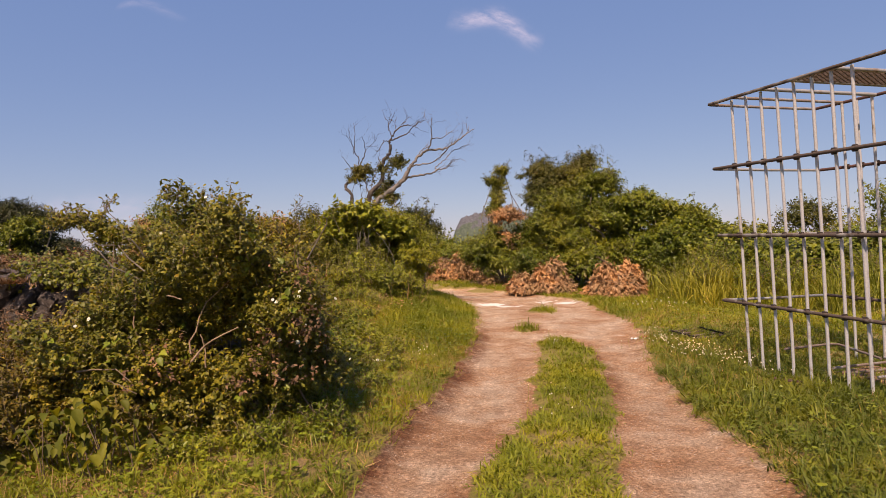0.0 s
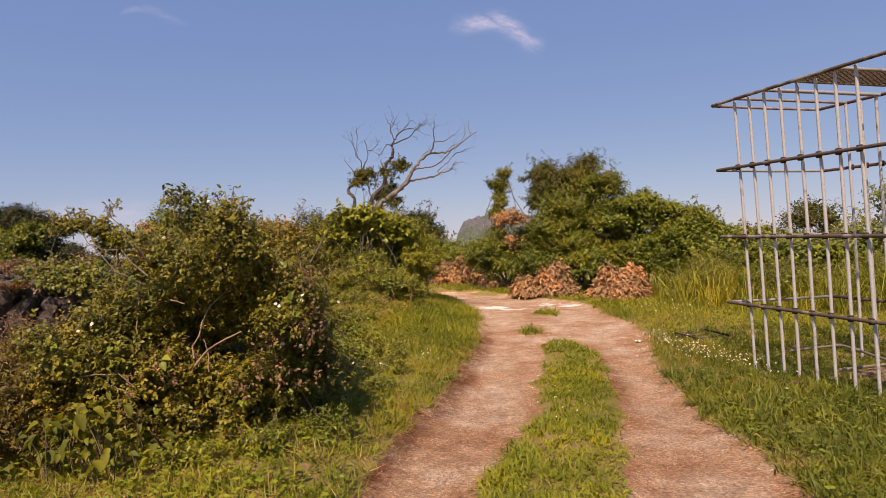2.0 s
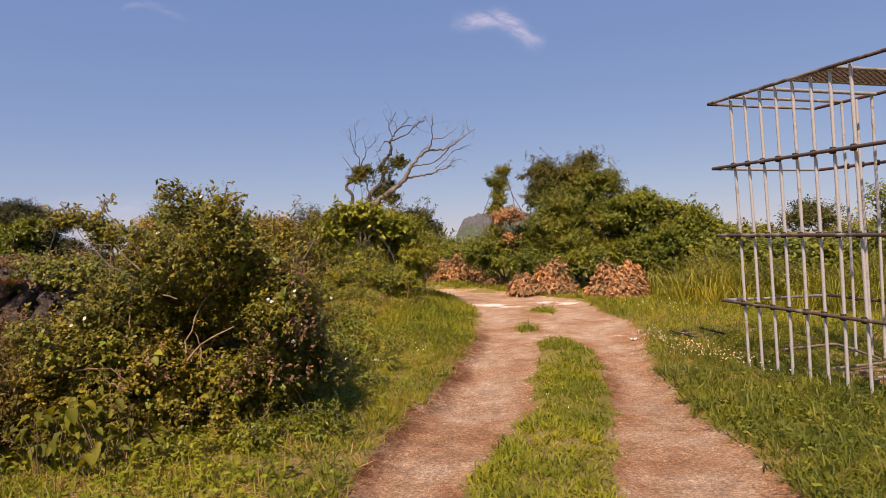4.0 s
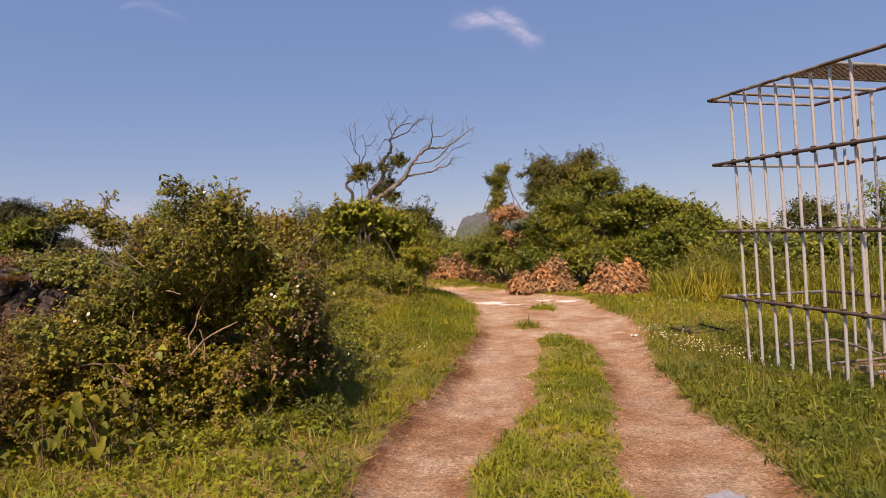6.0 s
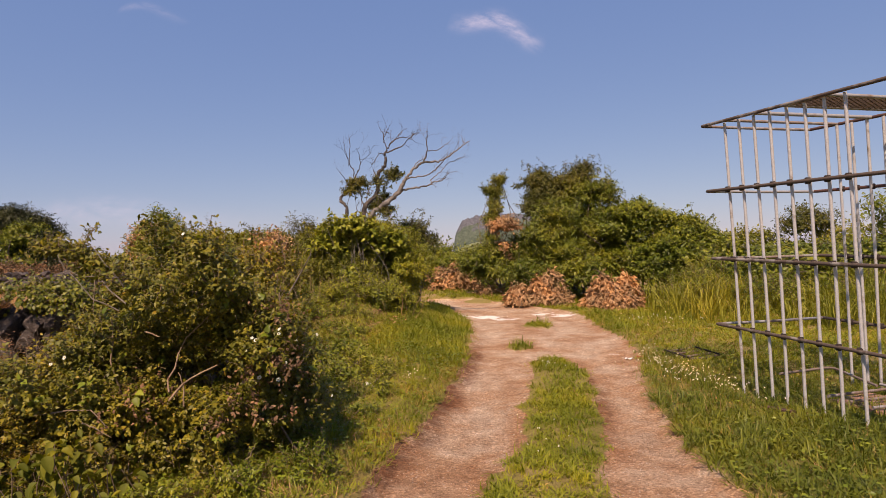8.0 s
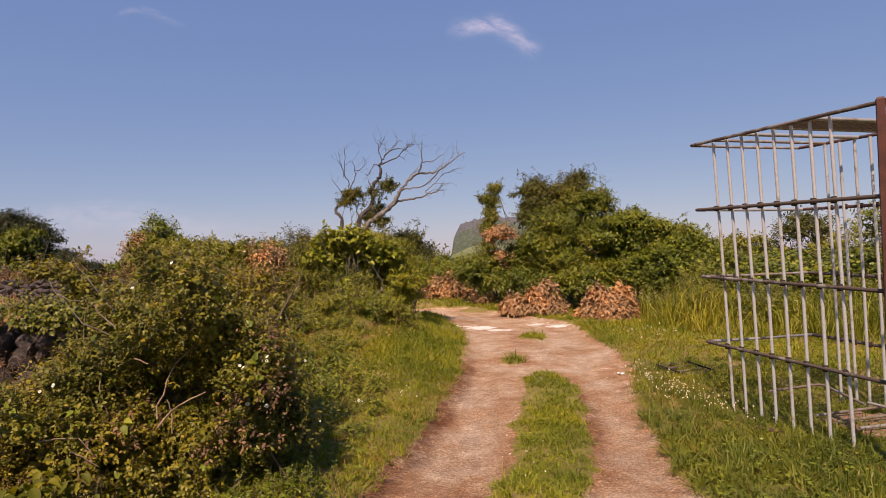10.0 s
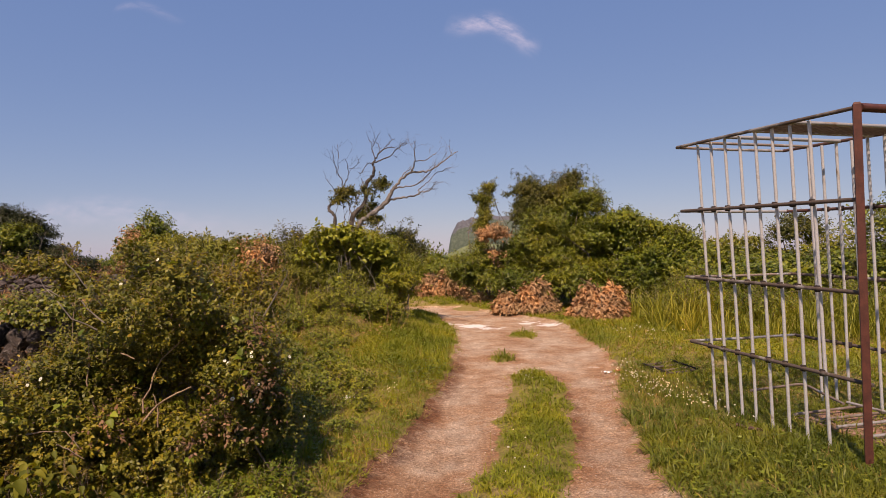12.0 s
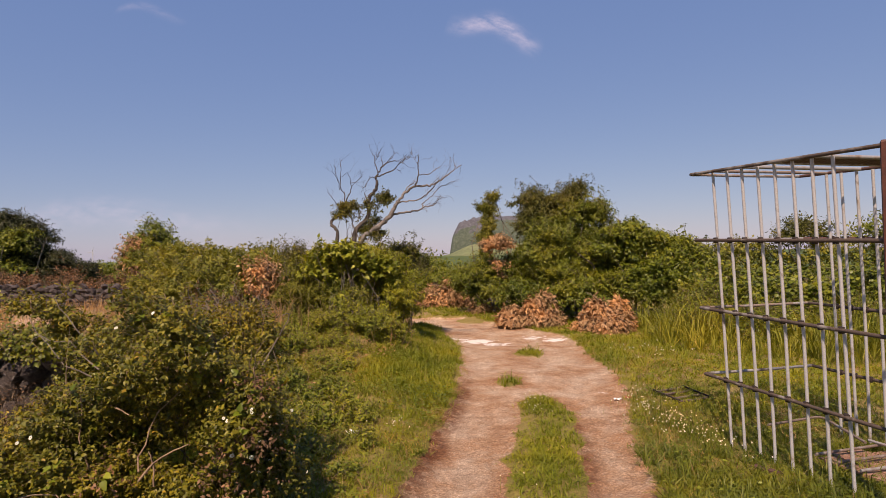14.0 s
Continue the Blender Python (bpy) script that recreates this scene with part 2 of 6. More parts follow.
M_BASALT = plain_material("basalt", (0.075, 0.056, 0.048), (0.17, 0.135, 0.115), 6, 0.95, 1.0, 0.08, c=(0.36, 0.32, 0.29), fine=30, third=0.68)
M_STONEFAR = plain_material("weathered_basalt", (0.045, 0.037, 0.035), (0.11, 0.09, 0.085), 3, 0.95, 0.8, 0.03, c=(0.17, 0.14, 0.125))
M_ZINC = pipe_material("galvanised_pipe", (0.5, 0.5, 0.505), (0.3, 0.25, 0.2), 0.22, 0.1)
M_RAIL = pipe_material("rusty_rail", (0.26, 0.235, 0.205), (0.1, 0.072, 0.055), 0.5, 0.1)
M_ENDRAIL = pipe_material("pale_pipe", (0.33, 0.325, 0.32), (0.26, 0.2, 0.16), 0.38, 0.1)
M_GRATE = pipe_material("dull_grey_pipe", (0.3, 0.29, 0.28), (0.2, 0.15, 0.12), 0.4, 0.1)
M_REDPIPE = pipe_material("red_lead_pipe", (0.22, 0.07, 0.05), (0.12, 0.06, 0.045), 0.5, 0.1)
M_CLAMP = plain_material("rusted_wire", (0.012, 0.008, 0.007), (0.032, 0.02, 0.015), 60, 0.9, 0.4, 0.003)
M_POST = plain_material("brown_primer", (0.06, 0.0155, 0.009), (0.095, 0.026, 0.015), 12, 0.7, 0.2, 0.003)
M_MESH = plain_material("rusted_mesh", (0.07, 0.05, 0.04), (0.14, 0.1, 0.08), 30, 0.85, 0.2, 0.002)
M_BOARD = plain_material("weathered_board", (0.2, 0.1, 0.065), (0.31, 0.18, 0.12), 5, 0.85, 0.4, 0.004)


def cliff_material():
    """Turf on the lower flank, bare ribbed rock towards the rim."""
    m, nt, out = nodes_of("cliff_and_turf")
    g = nt.nodes.new("ShaderNodeNewGeometry")
    sep = nt.nodes.new("ShaderNodeSeparateXYZ")
    nt.links.new(g.outputs["Position"], sep.inputs[0])
    n1, n2 = noise_out(nt, 0.02, 5), noise_out(nt, 0.09, 4)
    k = nt.nodes.new("ShaderNodeMath")
    k.operation = "MULTIPLY_ADD"
    k.inputs[1].default_value = 0.0045
    nt.links.new(sep.outputs[2], k.inputs[0])
    nt.links.new(n1, k.inputs[2])
    along = nt.nodes.new("ShaderNodeMath")
    along.operation = "MULTIPLY_ADD"
    along.inputs[1].default_value = -0.0009
    nt.links.new(sep.outputs[0], along.inputs[0])
    nt.links.new(k.outputs[0], along.inputs[2])
    # a little blue distance haze is mixed into the rock's grey
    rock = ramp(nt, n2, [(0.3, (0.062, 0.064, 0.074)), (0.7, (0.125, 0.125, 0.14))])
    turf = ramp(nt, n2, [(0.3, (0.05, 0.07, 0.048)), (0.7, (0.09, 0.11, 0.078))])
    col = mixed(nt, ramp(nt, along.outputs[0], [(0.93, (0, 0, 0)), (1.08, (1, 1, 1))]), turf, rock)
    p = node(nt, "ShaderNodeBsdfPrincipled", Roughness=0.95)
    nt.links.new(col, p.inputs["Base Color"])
    nt.links.new(bump_out(nt, n2, 0.7, 9), p.inputs["Normal"])
    nt.links.new(p.outputs[0], out.inputs[0])
    return m


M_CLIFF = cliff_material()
M_MEADOW = plain_material("far_meadow", (0.12, 0.15, 0.06), (0.18, 0.2, 0.09), 0.01, 0.95, 0.2, 2, fine=0.06)
M_PEBBLE = plain_material("pebble", (0.3, 0.23, 0.175), (0.5, 0.41, 0.33), 20, 0.85, 0.4, 0.002)
M_BLUE = plain_material("blue_paint", (0.21, 0.225, 0.27), (0.3, 0.305, 0.34), 25, 0.7, 0.3, 0.002)
M_REDLITTER = plain_material("red_plastic", (0.5, 0.06, 0.05), (0.6, 0.1, 0.08), 25, 0.5, 0.1, 0.001)
M_WHITELITTER = plain_material("white_plastic", (0.7, 0.7, 0.68), (0.82, 0.82, 0.8), 25, 0.5, 0.1, 0.001)
# turbine colour greyed and cooled to stand for distance haze
M_MAST = plain_material("hazed_steel", (0.42, 0.43, 0.47), (0.5, 0.51, 0.54), 2, 0.5, 0.05, 0.01)


def cloud_material():
    m, nt, out = nodes_of("cloud")
    tc = nt.nodes.new("ShaderNodeTexCoord")
    mp = nt.nodes.new("ShaderNodeMapping")
    mp.inputs["Scale"].default_value = (0.004, 0.002, 0.009)
    mp.inputs["Rotation"].default_value = (0, radians(-20), 0)
    nt.links.new(tc.outputs["Object"], mp.inputs["Vector"])
    n = noise_out(nt, 1.9, 5, mp.outputs[0], 0.6)
    a = nt.nodes.new("ShaderNodeAttribute")
    a.attribute_name = "body"
    k = nt.nodes.new("ShaderNodeMath")
    k.operation = "MULTIPLY"
    nt.links.new(ramp(nt, n, [(0.3, (0, 0, 0)), (0.8, (1, 1, 1))]), k.inputs[0])
    nt.links.new(a.outputs["Fac"], k.inputs[1])
    e = node(nt, "ShaderNodeEmission", Color=(0.72, 0.66, 0.72, 1), Strength=0.9)
    t = nt.nodes.new("ShaderNodeBsdfTransparent")
    mx = nt.nodes.new("ShaderNodeMixShader")
    nt.links.new(k.outputs[0], mx.inputs[0])
    nt.links.new(t.outputs[0], mx.inputs[1])
    nt.links.new(e.outputs[0], mx.inputs[2])
    nt.links.new(mx.outputs[0], out.inputs[0])
    return m


M_CLOUD = cloud_material()


# ---- building tools ----


def smooth(a, b, v):
    t = np.clip((np.asarray(v, float) - a) / (b - a), 0, 1)
    return t * t * (3 - 2 * t)


def wobble(p, freq, seed=0):
    """Cheap smooth noise, about -1 to 1, of points (N, k)."""
    r = np.random.default_rng(seed)
    out = np.zeros(len(p))
    for i in range(5):
        k = r.normal(size=p.shape[1])
        out += np.sin(p @ (k / np.linalg.norm(k)) * freq * (0.7 + 0.45 * i) + r.uniform(0, 6.28)) / (1 + 0.35 * i)
    return out / 2.4


EDGE_Y = (-4, 0, 2.75, 3.37, 3.9, 4.67, 5.8, 7.16, 8.7, 11.2, 12.3, 13.0, 13.8, 15.3, 16.6)
EDGE_L = (-0.95, -0.8, -0.62, -0.58, -0.49, -0.31, -0.14, 0.04, 0.12, 0.12, -0.1, -0.22, -0.38, -0.85, -1.2)
EDGE_R = (1.3, 1.35, 1.41, 1.46, 1.48, 1.63, 1.73, 2.03, 2.2, 2.25, 2.2, 1.75, 1.4, 0.4, -0.4)
STRIP_Y = (-4, 0, 2.75, 3.37, 3.9, 4.6, 5.7, 7.07, 7.35)
STRIP_L = (-0.15, -0.1, 0.02, 0.16, 0.27, 0.49, 0.67, 0.8, 1.0)
STRIP_R = (0.5, 0.55, 0.66, 0.82, 0.92, 1.06, 1.22, 1.2, 1.05)


def inside_track(x, y):
    """How far inside the bare track a place lies, in metres; negative outside it. And how far inside its grass strip."""
    p = np.stack([x, y], 1)
    w = 0.07 * wobble(p, 3.2, 3) + 0.06 * wobble(p, 8, 4) + 0.03 * wobble(p, 21, 14)
    d = np.minimum(x - np.interp(y, EDGE_Y, EDGE_L), np.interp(y, EDGE_Y, EDGE_R) - x) + w
    d = np.where(y > 15.4, -1.0, d)
    bend = 0.62 - np.abs(y - (14.5 - 0.12 * np.minimum(x, 0))) + w
    d = np.where(x < 0.0, np.maximum(d, bend), d)
    s = np.minimum(x - np.interp(y, STRIP_Y, STRIP_L), np.interp(y, STRIP_Y, STRIP_R) - x) + w
    s = np.where(y > 7.35, -1.0, s)
    for cx, cy, r in ((0.74, 8.05, 0.14), (1.25, 10.2, 0.2), (0.4, 14.9, 0.35)):
        s = np.maximum(s, r - np.hypot((x - cx), (y - cy) * 0.7) + 0.5 * w)
    return d, s


def height(x, y):
    x, y = np.atleast_1d(np.asarray(x, float)), np.atleast_1d(np.asarray(y, float))
    p = np.stack([x, y], 1)
    d, s = inside_track(x, y)
    z = 0.09 * smooth(4.5, 9, y) + 0.12 * smooth(12, 17, y)
    z = z - 0.05 * smooth(-0.05, 0.18, d) * (1 - 0.75 * smooth(-0.1, 0.12, s))
    near = 1 - smooth(18, 40, np.abs(y))
    z = z + near * (0.025 * wobble(p, 1.3, 5) + 0.01 * wobble(p, 4.5, 6))
    z = z + 0.05 * smooth(0.0, -0.35, d) * smooth(0.5, -1.0, x)
    z = z + 0.72 * np.exp(-(((x + 2.7) / 1.8) ** 2 + ((y - 10.6) / 2.3) ** 2)) * smooth(0.05, -0.8, d)
    z = z + 0.25 * smooth(4.5, 9, x) * smooth(6, 12, y)
    return z


def hz(x, y):
    return float(height(x, y)[0])


class Geo:
    """Points and triangles gathered with numpy, then made into one mesh."""

    def __init__(self):
        self.v, self.f, self.n = [], [], 0

    def add(self, v, f):
        self.v.append(np.asarray(v, float).reshape(-1, 3))
        self.f.append(np.asarray(f, int).reshape(-1, 3) + self.n)
        self.n += len(self.v[-1])

    def stamps(self, tv, tf, pos, axes, scale):
        """Copies of a small shape: tv (k,3), axes (N,3,3) rows along, across, up; scale (N,3)."""
        k = len(tv)
        v = np.einsum("kj,nj,njc->nkc", tv, scale, axes) + pos[:, None, :]
        f = (np.asarray(tf)[None] + (np.arange(len(pos)) * k)[:, None, None]).reshape(-1, 3)
        self.add(v.reshape(-1, 3), f)

    def tube(self, pts, radii, sides=5):
        pts = np.asarray(pts, float)
        radii = np.broadcast_to(np.asarray(radii, float), (len(pts),))
        tang = np.gradient(pts, axis=0)
        tang /= np.linalg.norm(tang, axis=1)[:, None] + 1e-9
        ref = np.array([0.31, 0.17, 0.93]) if abs(tang[0][2]) < 0.8 else np.array([0.9, 0.3, 0.1])
        a = np.cross(tang, ref)
        a /= np.linalg.norm(a, axis=1)[:, None] + 1e-9
        b = np.cross(tang, a)
        ang = np.arange(sides) / sides * 2 * np.pi
        ring = pts[:, None] + radii[:, None, None] * (np.cos(ang)[None, :, None] * a[:, None] + np.sin(ang)[None, :, None] * b[:, None])
        v = np.concatenate([ring.reshape(-1, 3), pts[:1], pts[-1:], ring[0], ring[-1]])
        f = []
        n = len(pts)
        for i in range(n - 1):
            for j in range(sides):
                p, q = i * sides + j, i * sides + (j + 1) % sides
                f += [(p, q, q + sides), (p, q + sides, p + sides)]
        for j in range(sides):
            e = n * sides + 2
            f += [(n * sides, e + (j + 1) % sides, e + j), (n * sides + 1, e + sides + j, e + sides + (j + 1) % sides)]
        self.add(v, f)

    def mesh(self, name, material, flat=False):
        me = bpy.data.meshes.new(name)
        v, f = np.concatenate(self.v), np.concatenate(self.f)
        me.vertices.add(len(v))
        me.vertices.foreach_set("co", v.ravel())
        me.loops.add(len(f) * 3)
        me.loops.foreach_set("vertex_index", f.ravel())
        me.polygons.add(len(f))
        me.polygons.foreach_set("loop_start", np.arange(len(f)) * 3)
        me.polygons.foreach_set("use_smooth", np.full(len(f), not flat))
        me.materials.append(material)
        me.update(calc_edges=True)
        return me


def child(name, mesh, parent, label="", m=None):
    ob = new(name, mesh)
    ob.parent = parent
    if m is not None:
        ob.matrix_basis = m
    return tagged(ob, label)


def thing(name, place, label, category, group="", kind=""):
    ob = new(name)
    ob.location = place
    return tagged(ob, label, category, group, kind)


def at_base(parent):
    """Meshes are built in world places; this undoes the parent's own place."""
    return Matrix.Translation(-Vector(parent.location))


def unit(v):
    return v / (np.linalg.norm(v, axis=-1, keepdims=True) + 1e-9)


# leaf shapes: along x from 0 to 1, half width in y, height in z
LEAF_V = np.array([(0, 0, 0), (0.38, 0.5, 0.10), (0.45, 0, -0.02), (0.38, -0.5, 0.10), (1, 0, -0.1)])
LEAF_F = np.array([(0, 2, 1), (0, 3, 2), (1, 2, 4), (2, 3, 4)])
OVAL_V = np.array([(0, 0, 0), (0.22, 0.36, 0.05), (0.6, 0.42, 0.07), (1, 0, -0.12), (0.6, -0.42, 0.07), (0.22, -0.36, 0.05)])
OVAL_F = np.array([(0, 5, 1), (5, 4, 1), (1, 4, 2), (4, 3, 2)])
CHIP_V = np.array([(0, 0, 0), (0.5, 0.5, 0.06), (1, 0, -0.08), (0.5, -0.5, 0.06)])
CHIP_F = np.array([(0, 2, 1), (0, 3, 2)])
HEART_V = np.array([(0, 0, 0), (0.02, 0.32, 0.05), (0.3, 0.5, 0.1), (0.68, 0.3, 0.04), (1, 0, -0.14), (0.68, -0.3, 0.04), (0.3, -0.5, 0.1), (0.02, -0.32, 0.05), (0.42, 0, -0.02)])
HEART_F = np.array([(8, i, i + 1) for i in range(7)] + [(8, 7, 0)])[:, ::-1]


def frames_for(along, up, rng, loose):
    along = unit(along)
    up = up + rng.normal(size=along.shape) * loose
    across = unit(np.cross(up, along))
    return np.stack([along, across, unit(np.cross(along, across))], 1)


def sprays(leaf, twig, pos, out, rng, length, per, leaf_len, aspect, droop=0.25, shape="leaf", wood=0.003, loose=0.5):
    """Twigs that grow from pos along out, with leaves set along each."""
    n = len(pos)
    tdir = unit(out)
    ln = length * rng.uniform(0.5, 1.4, n)
    if twig is not None:
        side = unit(np.cross(tdir, rng.normal(size=(n, 3))))
        b1, b2 = pos + side * wood, pos - side * wood * 0.5 + np.cross(tdir, side) * wood
        b3 = pos - side * wood * 0.5 - np.cross(tdir, side) * wood
        v = np.stack([b1, b2, b3, pos + tdir * ln[:, None]], 1).reshape(-1, 3)
        k = np.arange(n)[:, None, None] * 4
        twig.add(v, (np.array([(0, 1, 3), (1, 2, 3), (2, 0, 3)])[None] + k).reshape(-1, 3))
    tv, tf = {"leaf": (LEAF_V, LEAF_F), "oval": (OVAL_V, OVAL_F), "chip": (CHIP_V, CHIP_F), "heart": (HEART_V, HEART_F)}[shape]
    j = (np.arange(per) + 0.6) / per
    p = pos[:, None] + tdir[:, None] * (ln[:, None, None] * j[None, :, None])
    p = p.reshape(-1, 3)
    td = np.repeat(tdir, per, 0)
    along = td * 0.55 + unit(np.cross(td, rng.normal(size=td.shape))) * 0.85 + rng.normal(size=td.shape) * 0.2
    along[:, 2] -= droop
    ax = frames_for(along, np.array([0, -0.15, 0.6]) + td * 0.9, rng, loose * 0.6)
    s = leaf_len * rng.uniform(0.55, 1.25, len(p))
    leaf.stamps(tv, tf, p, ax, np.stack([s, s * aspect, s], 1))


def lobes_points(lobes, n, rng, shell=0.2, rough=0.22, freq=3.0, gap=-2.0, gap_freq=3.0, low=-0.35, seed=0, clump=0.0, each=12, flat=0.75):
    """Places and outward ways for twigs on the shells of a plant's lobes, gathered in clumps."""
    lobes = np.asarray(lobes, float)
    if clump:
        c, d = lobes_points(lobes, max(4, n // each), rng, shell, rough, freq, gap, gap_freq, low, seed)
        k = rng.integers(len(c), size=n)
        # each clump is a leafy cushion: open below, rounded towards the light and the outside
        face = unit(d * 0.75 + np.array([-0.12, -0.15, 0.7]))
        way = unit(rng.normal(size=(n, 3)))
        turn = (way * face[k]).sum(1)
        way = unit(np.where((turn < -0.15)[:, None], way - 2 * turn[:, None] * face[k], way))
        r = clump * 1.55 * (0.55 + 0.9 * rng.random(len(c)))[k] * (1 - 0.4 * rng.random(n) ** 2)
        r *= 1 + 0.4 * wobble(way * 2.6 + c[k] * 3, 2.4, 5 + seed)
        r *= np.where(rng.random(n) < 0.07, rng.uniform(1.2, 1.7, n), 1)
        p = c[k] + way * r[:, None] * np.array([1, 1, flat])
        q = way + d[k] * 0.25
        keep = p[:, 2] > height(p[:, 0], p[:, 1]) + 0.02
        return p[keep], unit(q[keep])
    w = (lobes[:, 3] * lobes[:, 4] + lobes[:, 3] * lobes[:, 5] + lobes[:, 4] * lobes[:, 5])
    pick = rng.choice(len(lobes), n, p=w / w.sum())
    d = unit(rng.normal(size=(n, 3)))
    d[:, 2] = np.where(d[:, 2] < low, -d[:, 2], d[:, 2])
    r = 1 - np.abs(rng.normal(0, shell, n))
    c, e = lobes[pick, :3], lobes[pick, 3:6]
    base = c + d * e
    r = np.clip(r, 0.1, 1) * (1 + rough * wobble(base, freq / max(0.3, e.mean()), 11 + seed))
    p = c + d * e * r[:, None]
    keep = wobble(p, gap_freq, 21 + seed) > gap
    keep &= p[:, 2] > height(p[:, 0], p[:, 1]) + 0.02
    return p[keep], d[keep]


def limb(geo, a, b, r0, r1, rng, bend=0.15, steps=6, sides=5):
    a, b = np.asarray(a, float), np.asarray(b, float)
    t = np.linspace(0, 1, steps)[:, None]
    side = rng.normal(size=3) * np.linalg.norm(b - a) * bend
    pts = a + (b - a) * t + side * np.sin(np.pi * t) + rng.normal(size=(steps, 3)) * 0.02 * np.linalg.norm(b - a) * np.sin(np.pi * t)
    geo.tube(pts, np.linspace(r0, r1, steps), sides)
    return pts


def shrub(name, label, category, lobes, leaf_mat, n, length=0.16, per=6, leaf_len=0.05, aspect=0.5, stems=14, stem_r=0.012,
          wood_mat=None, seed=0, shape="leaf", group="", shoots=0, shoot_len=0.4, part_name="foliage", droop=0.25, up=0.35, loose=0.5, bases=None, clump=None, wood=0.0025, hollow=None, fill=0.28, **kw):
    """A shrub or tree: woody stems from the ground, twigs all through its lobes, leaves along the twigs."""
    rng = np.random.default_rng(100 + seed)
    lobes = np.asarray(lobes, float)
    bx, by = float(lobes[:, 0].mean()), float(lobes[:, 1].mean())
    root = thing(name, (bx, by, hz(bx, by)), label, category, group)
    leaf, timber = Geo(), Geo()
    p, d = lobes_points(lobes, n, rng, seed=seed, clump=leaf_len * 1.7 if clump is None else clump, **kw)
    core = lobes.copy()
    core[:, 3:6] *= 0.72
    cp, cd = lobes_points(core, int(n * fill), rng, shell=0.25, rough=0.2, seed=seed, low=-0.9)
    p, d = np.concatenate([p, cp]), np.concatenate([d, cd])
    if hollow:
        # a thin place in the front of the bush, where the bare canes show
        hx, hy, hh, rx, rh = hollow
        k = ((p[:, 0] - hx) / rx) ** 2 + ((p[:, 2] - hh) / rh) ** 2 + 0.5 * wobble(p, 9, seed) > 1
        k |= (p[:, 1] > hy) | (rng.random(len(p)) < 0.12)
        p, d = p[k], d[k]
    out = d * 0.8 + rng.normal(size=d.shape) * 0.34
    out[:, 2] += up
    sprays(leaf, timber, p - unit(out) * length * 0.5, out, rng, length, per, leaf_len, aspect, droop, shape, wood, loose)
    for i in range(stems):
        q = p[rng.integers(len(p))]
        k = lobes[rng.integers(len(lobes))]
        if bases is not None:
            sx, sy = bases[i % len(bases)]
        else:
            sx, sy = k[0] * 0.6 + q[0] * 0.4 + rng.normal() * 0.1, k[1] * 0.6 + q[1] * 0.4 + rng.normal() * 0.1
        bole = Geo() if i < 12 else timber
        limb(bole, (sx, sy, hz(sx, sy) - 0.03), q, stem_r * rng.uniform(0.7, 1.3), stem_r * 0.25, rng)
        if i < 12:
            stem_name = "trunk" if category == "tree" else "stem"
            child(stem_name, bole.mesh(stem_name, wood_mat or M_STEM), root, m=at_base(root))
    if shoots:
        top = p[np.argsort(p[:, 2])[-len(p) // 3:]]
        for i in range(shoots):
            a = top[rng.integers(len(top))]
            dirv = np.array([rng.normal() * 0.7, rng.normal() * 0.5, 0.9])
            b = a + unit(dirv) * shoot_len * rng.uniform(0.5, 1.3)
            pts = limb(timber, a, b, 0.005, 0.0015, rng, 0.2, 8, 4)
            o = rng.normal(size=(len(pts), 3)) + np.array([0, 0, 0.4])
            sprays(leaf, timber, pts, o, rng, length * 0.5, 5, leaf_len * 0.8, aspect, droop, shape)
    crown = child(part_name, leaf.mesh(part_name, leaf_mat), root, m=at_base(root))
    child("twigwork", timber.mesh("twigwork", wood_mat or M_STEM), crown)["kind"] = "stuff"
    return root, p, d


BLADE_V = np.array([(0, 0.45, 0), (0, -0.45, 0), (0.55, 0.42, 0.10), (0.55, -0.42, 0.10), (1, 0, -0.06)])
BLADE_F = np.array([(0, 1, 3), (0, 3, 2), (2, 3, 4)])
STIFF_V = np.array([(0, 0.45, 0), (0, -0.45, 0), (0.6, -0.36, 0.006), (1, 0.05, 0)])
STIFF_F = np.array([(0, 1, 2), (0, 2, 3)])


def blades(geo, x, y, rng, length, width, lean=0.5, stiff=False):
    """Grass blades that rise, curve and lean each its own way."""
    n = len(x)
    z = height(x, y) - 0.005
    a = rng.uniform(0, 2 * np.pi, n)
    l = np.abs(rng.normal(lean, lean * 0.5, n))
    along = np.stack([np.cos(a) * l, np.sin(a) * l, np.ones(n)], 1)
    across = np.stack([-np.sin(a), np.cos(a), np.zeros(n)], 1) + rng.normal(size=(n, 3)) * 0.3
    along = unit(along)
    across = unit(across - along * (across * along).sum(1)[:, None])
    ax = np.stack([along, across, np.cross(along, across)], 1)
    sign = np.where(ax[:, 2, 2] > 0, 1, -1)
    s = length * rng.uniform(0.5, 1.35, n)
    geo.stamps(STIFF_V if stiff else BLADE_V, STIFF_F if stiff else BLADE_F, np.stack([x, y, z], 1), ax, np.stack([s, width * rng.uniform(0.6, 1.3, n), s * 1.6 * sign], 1))


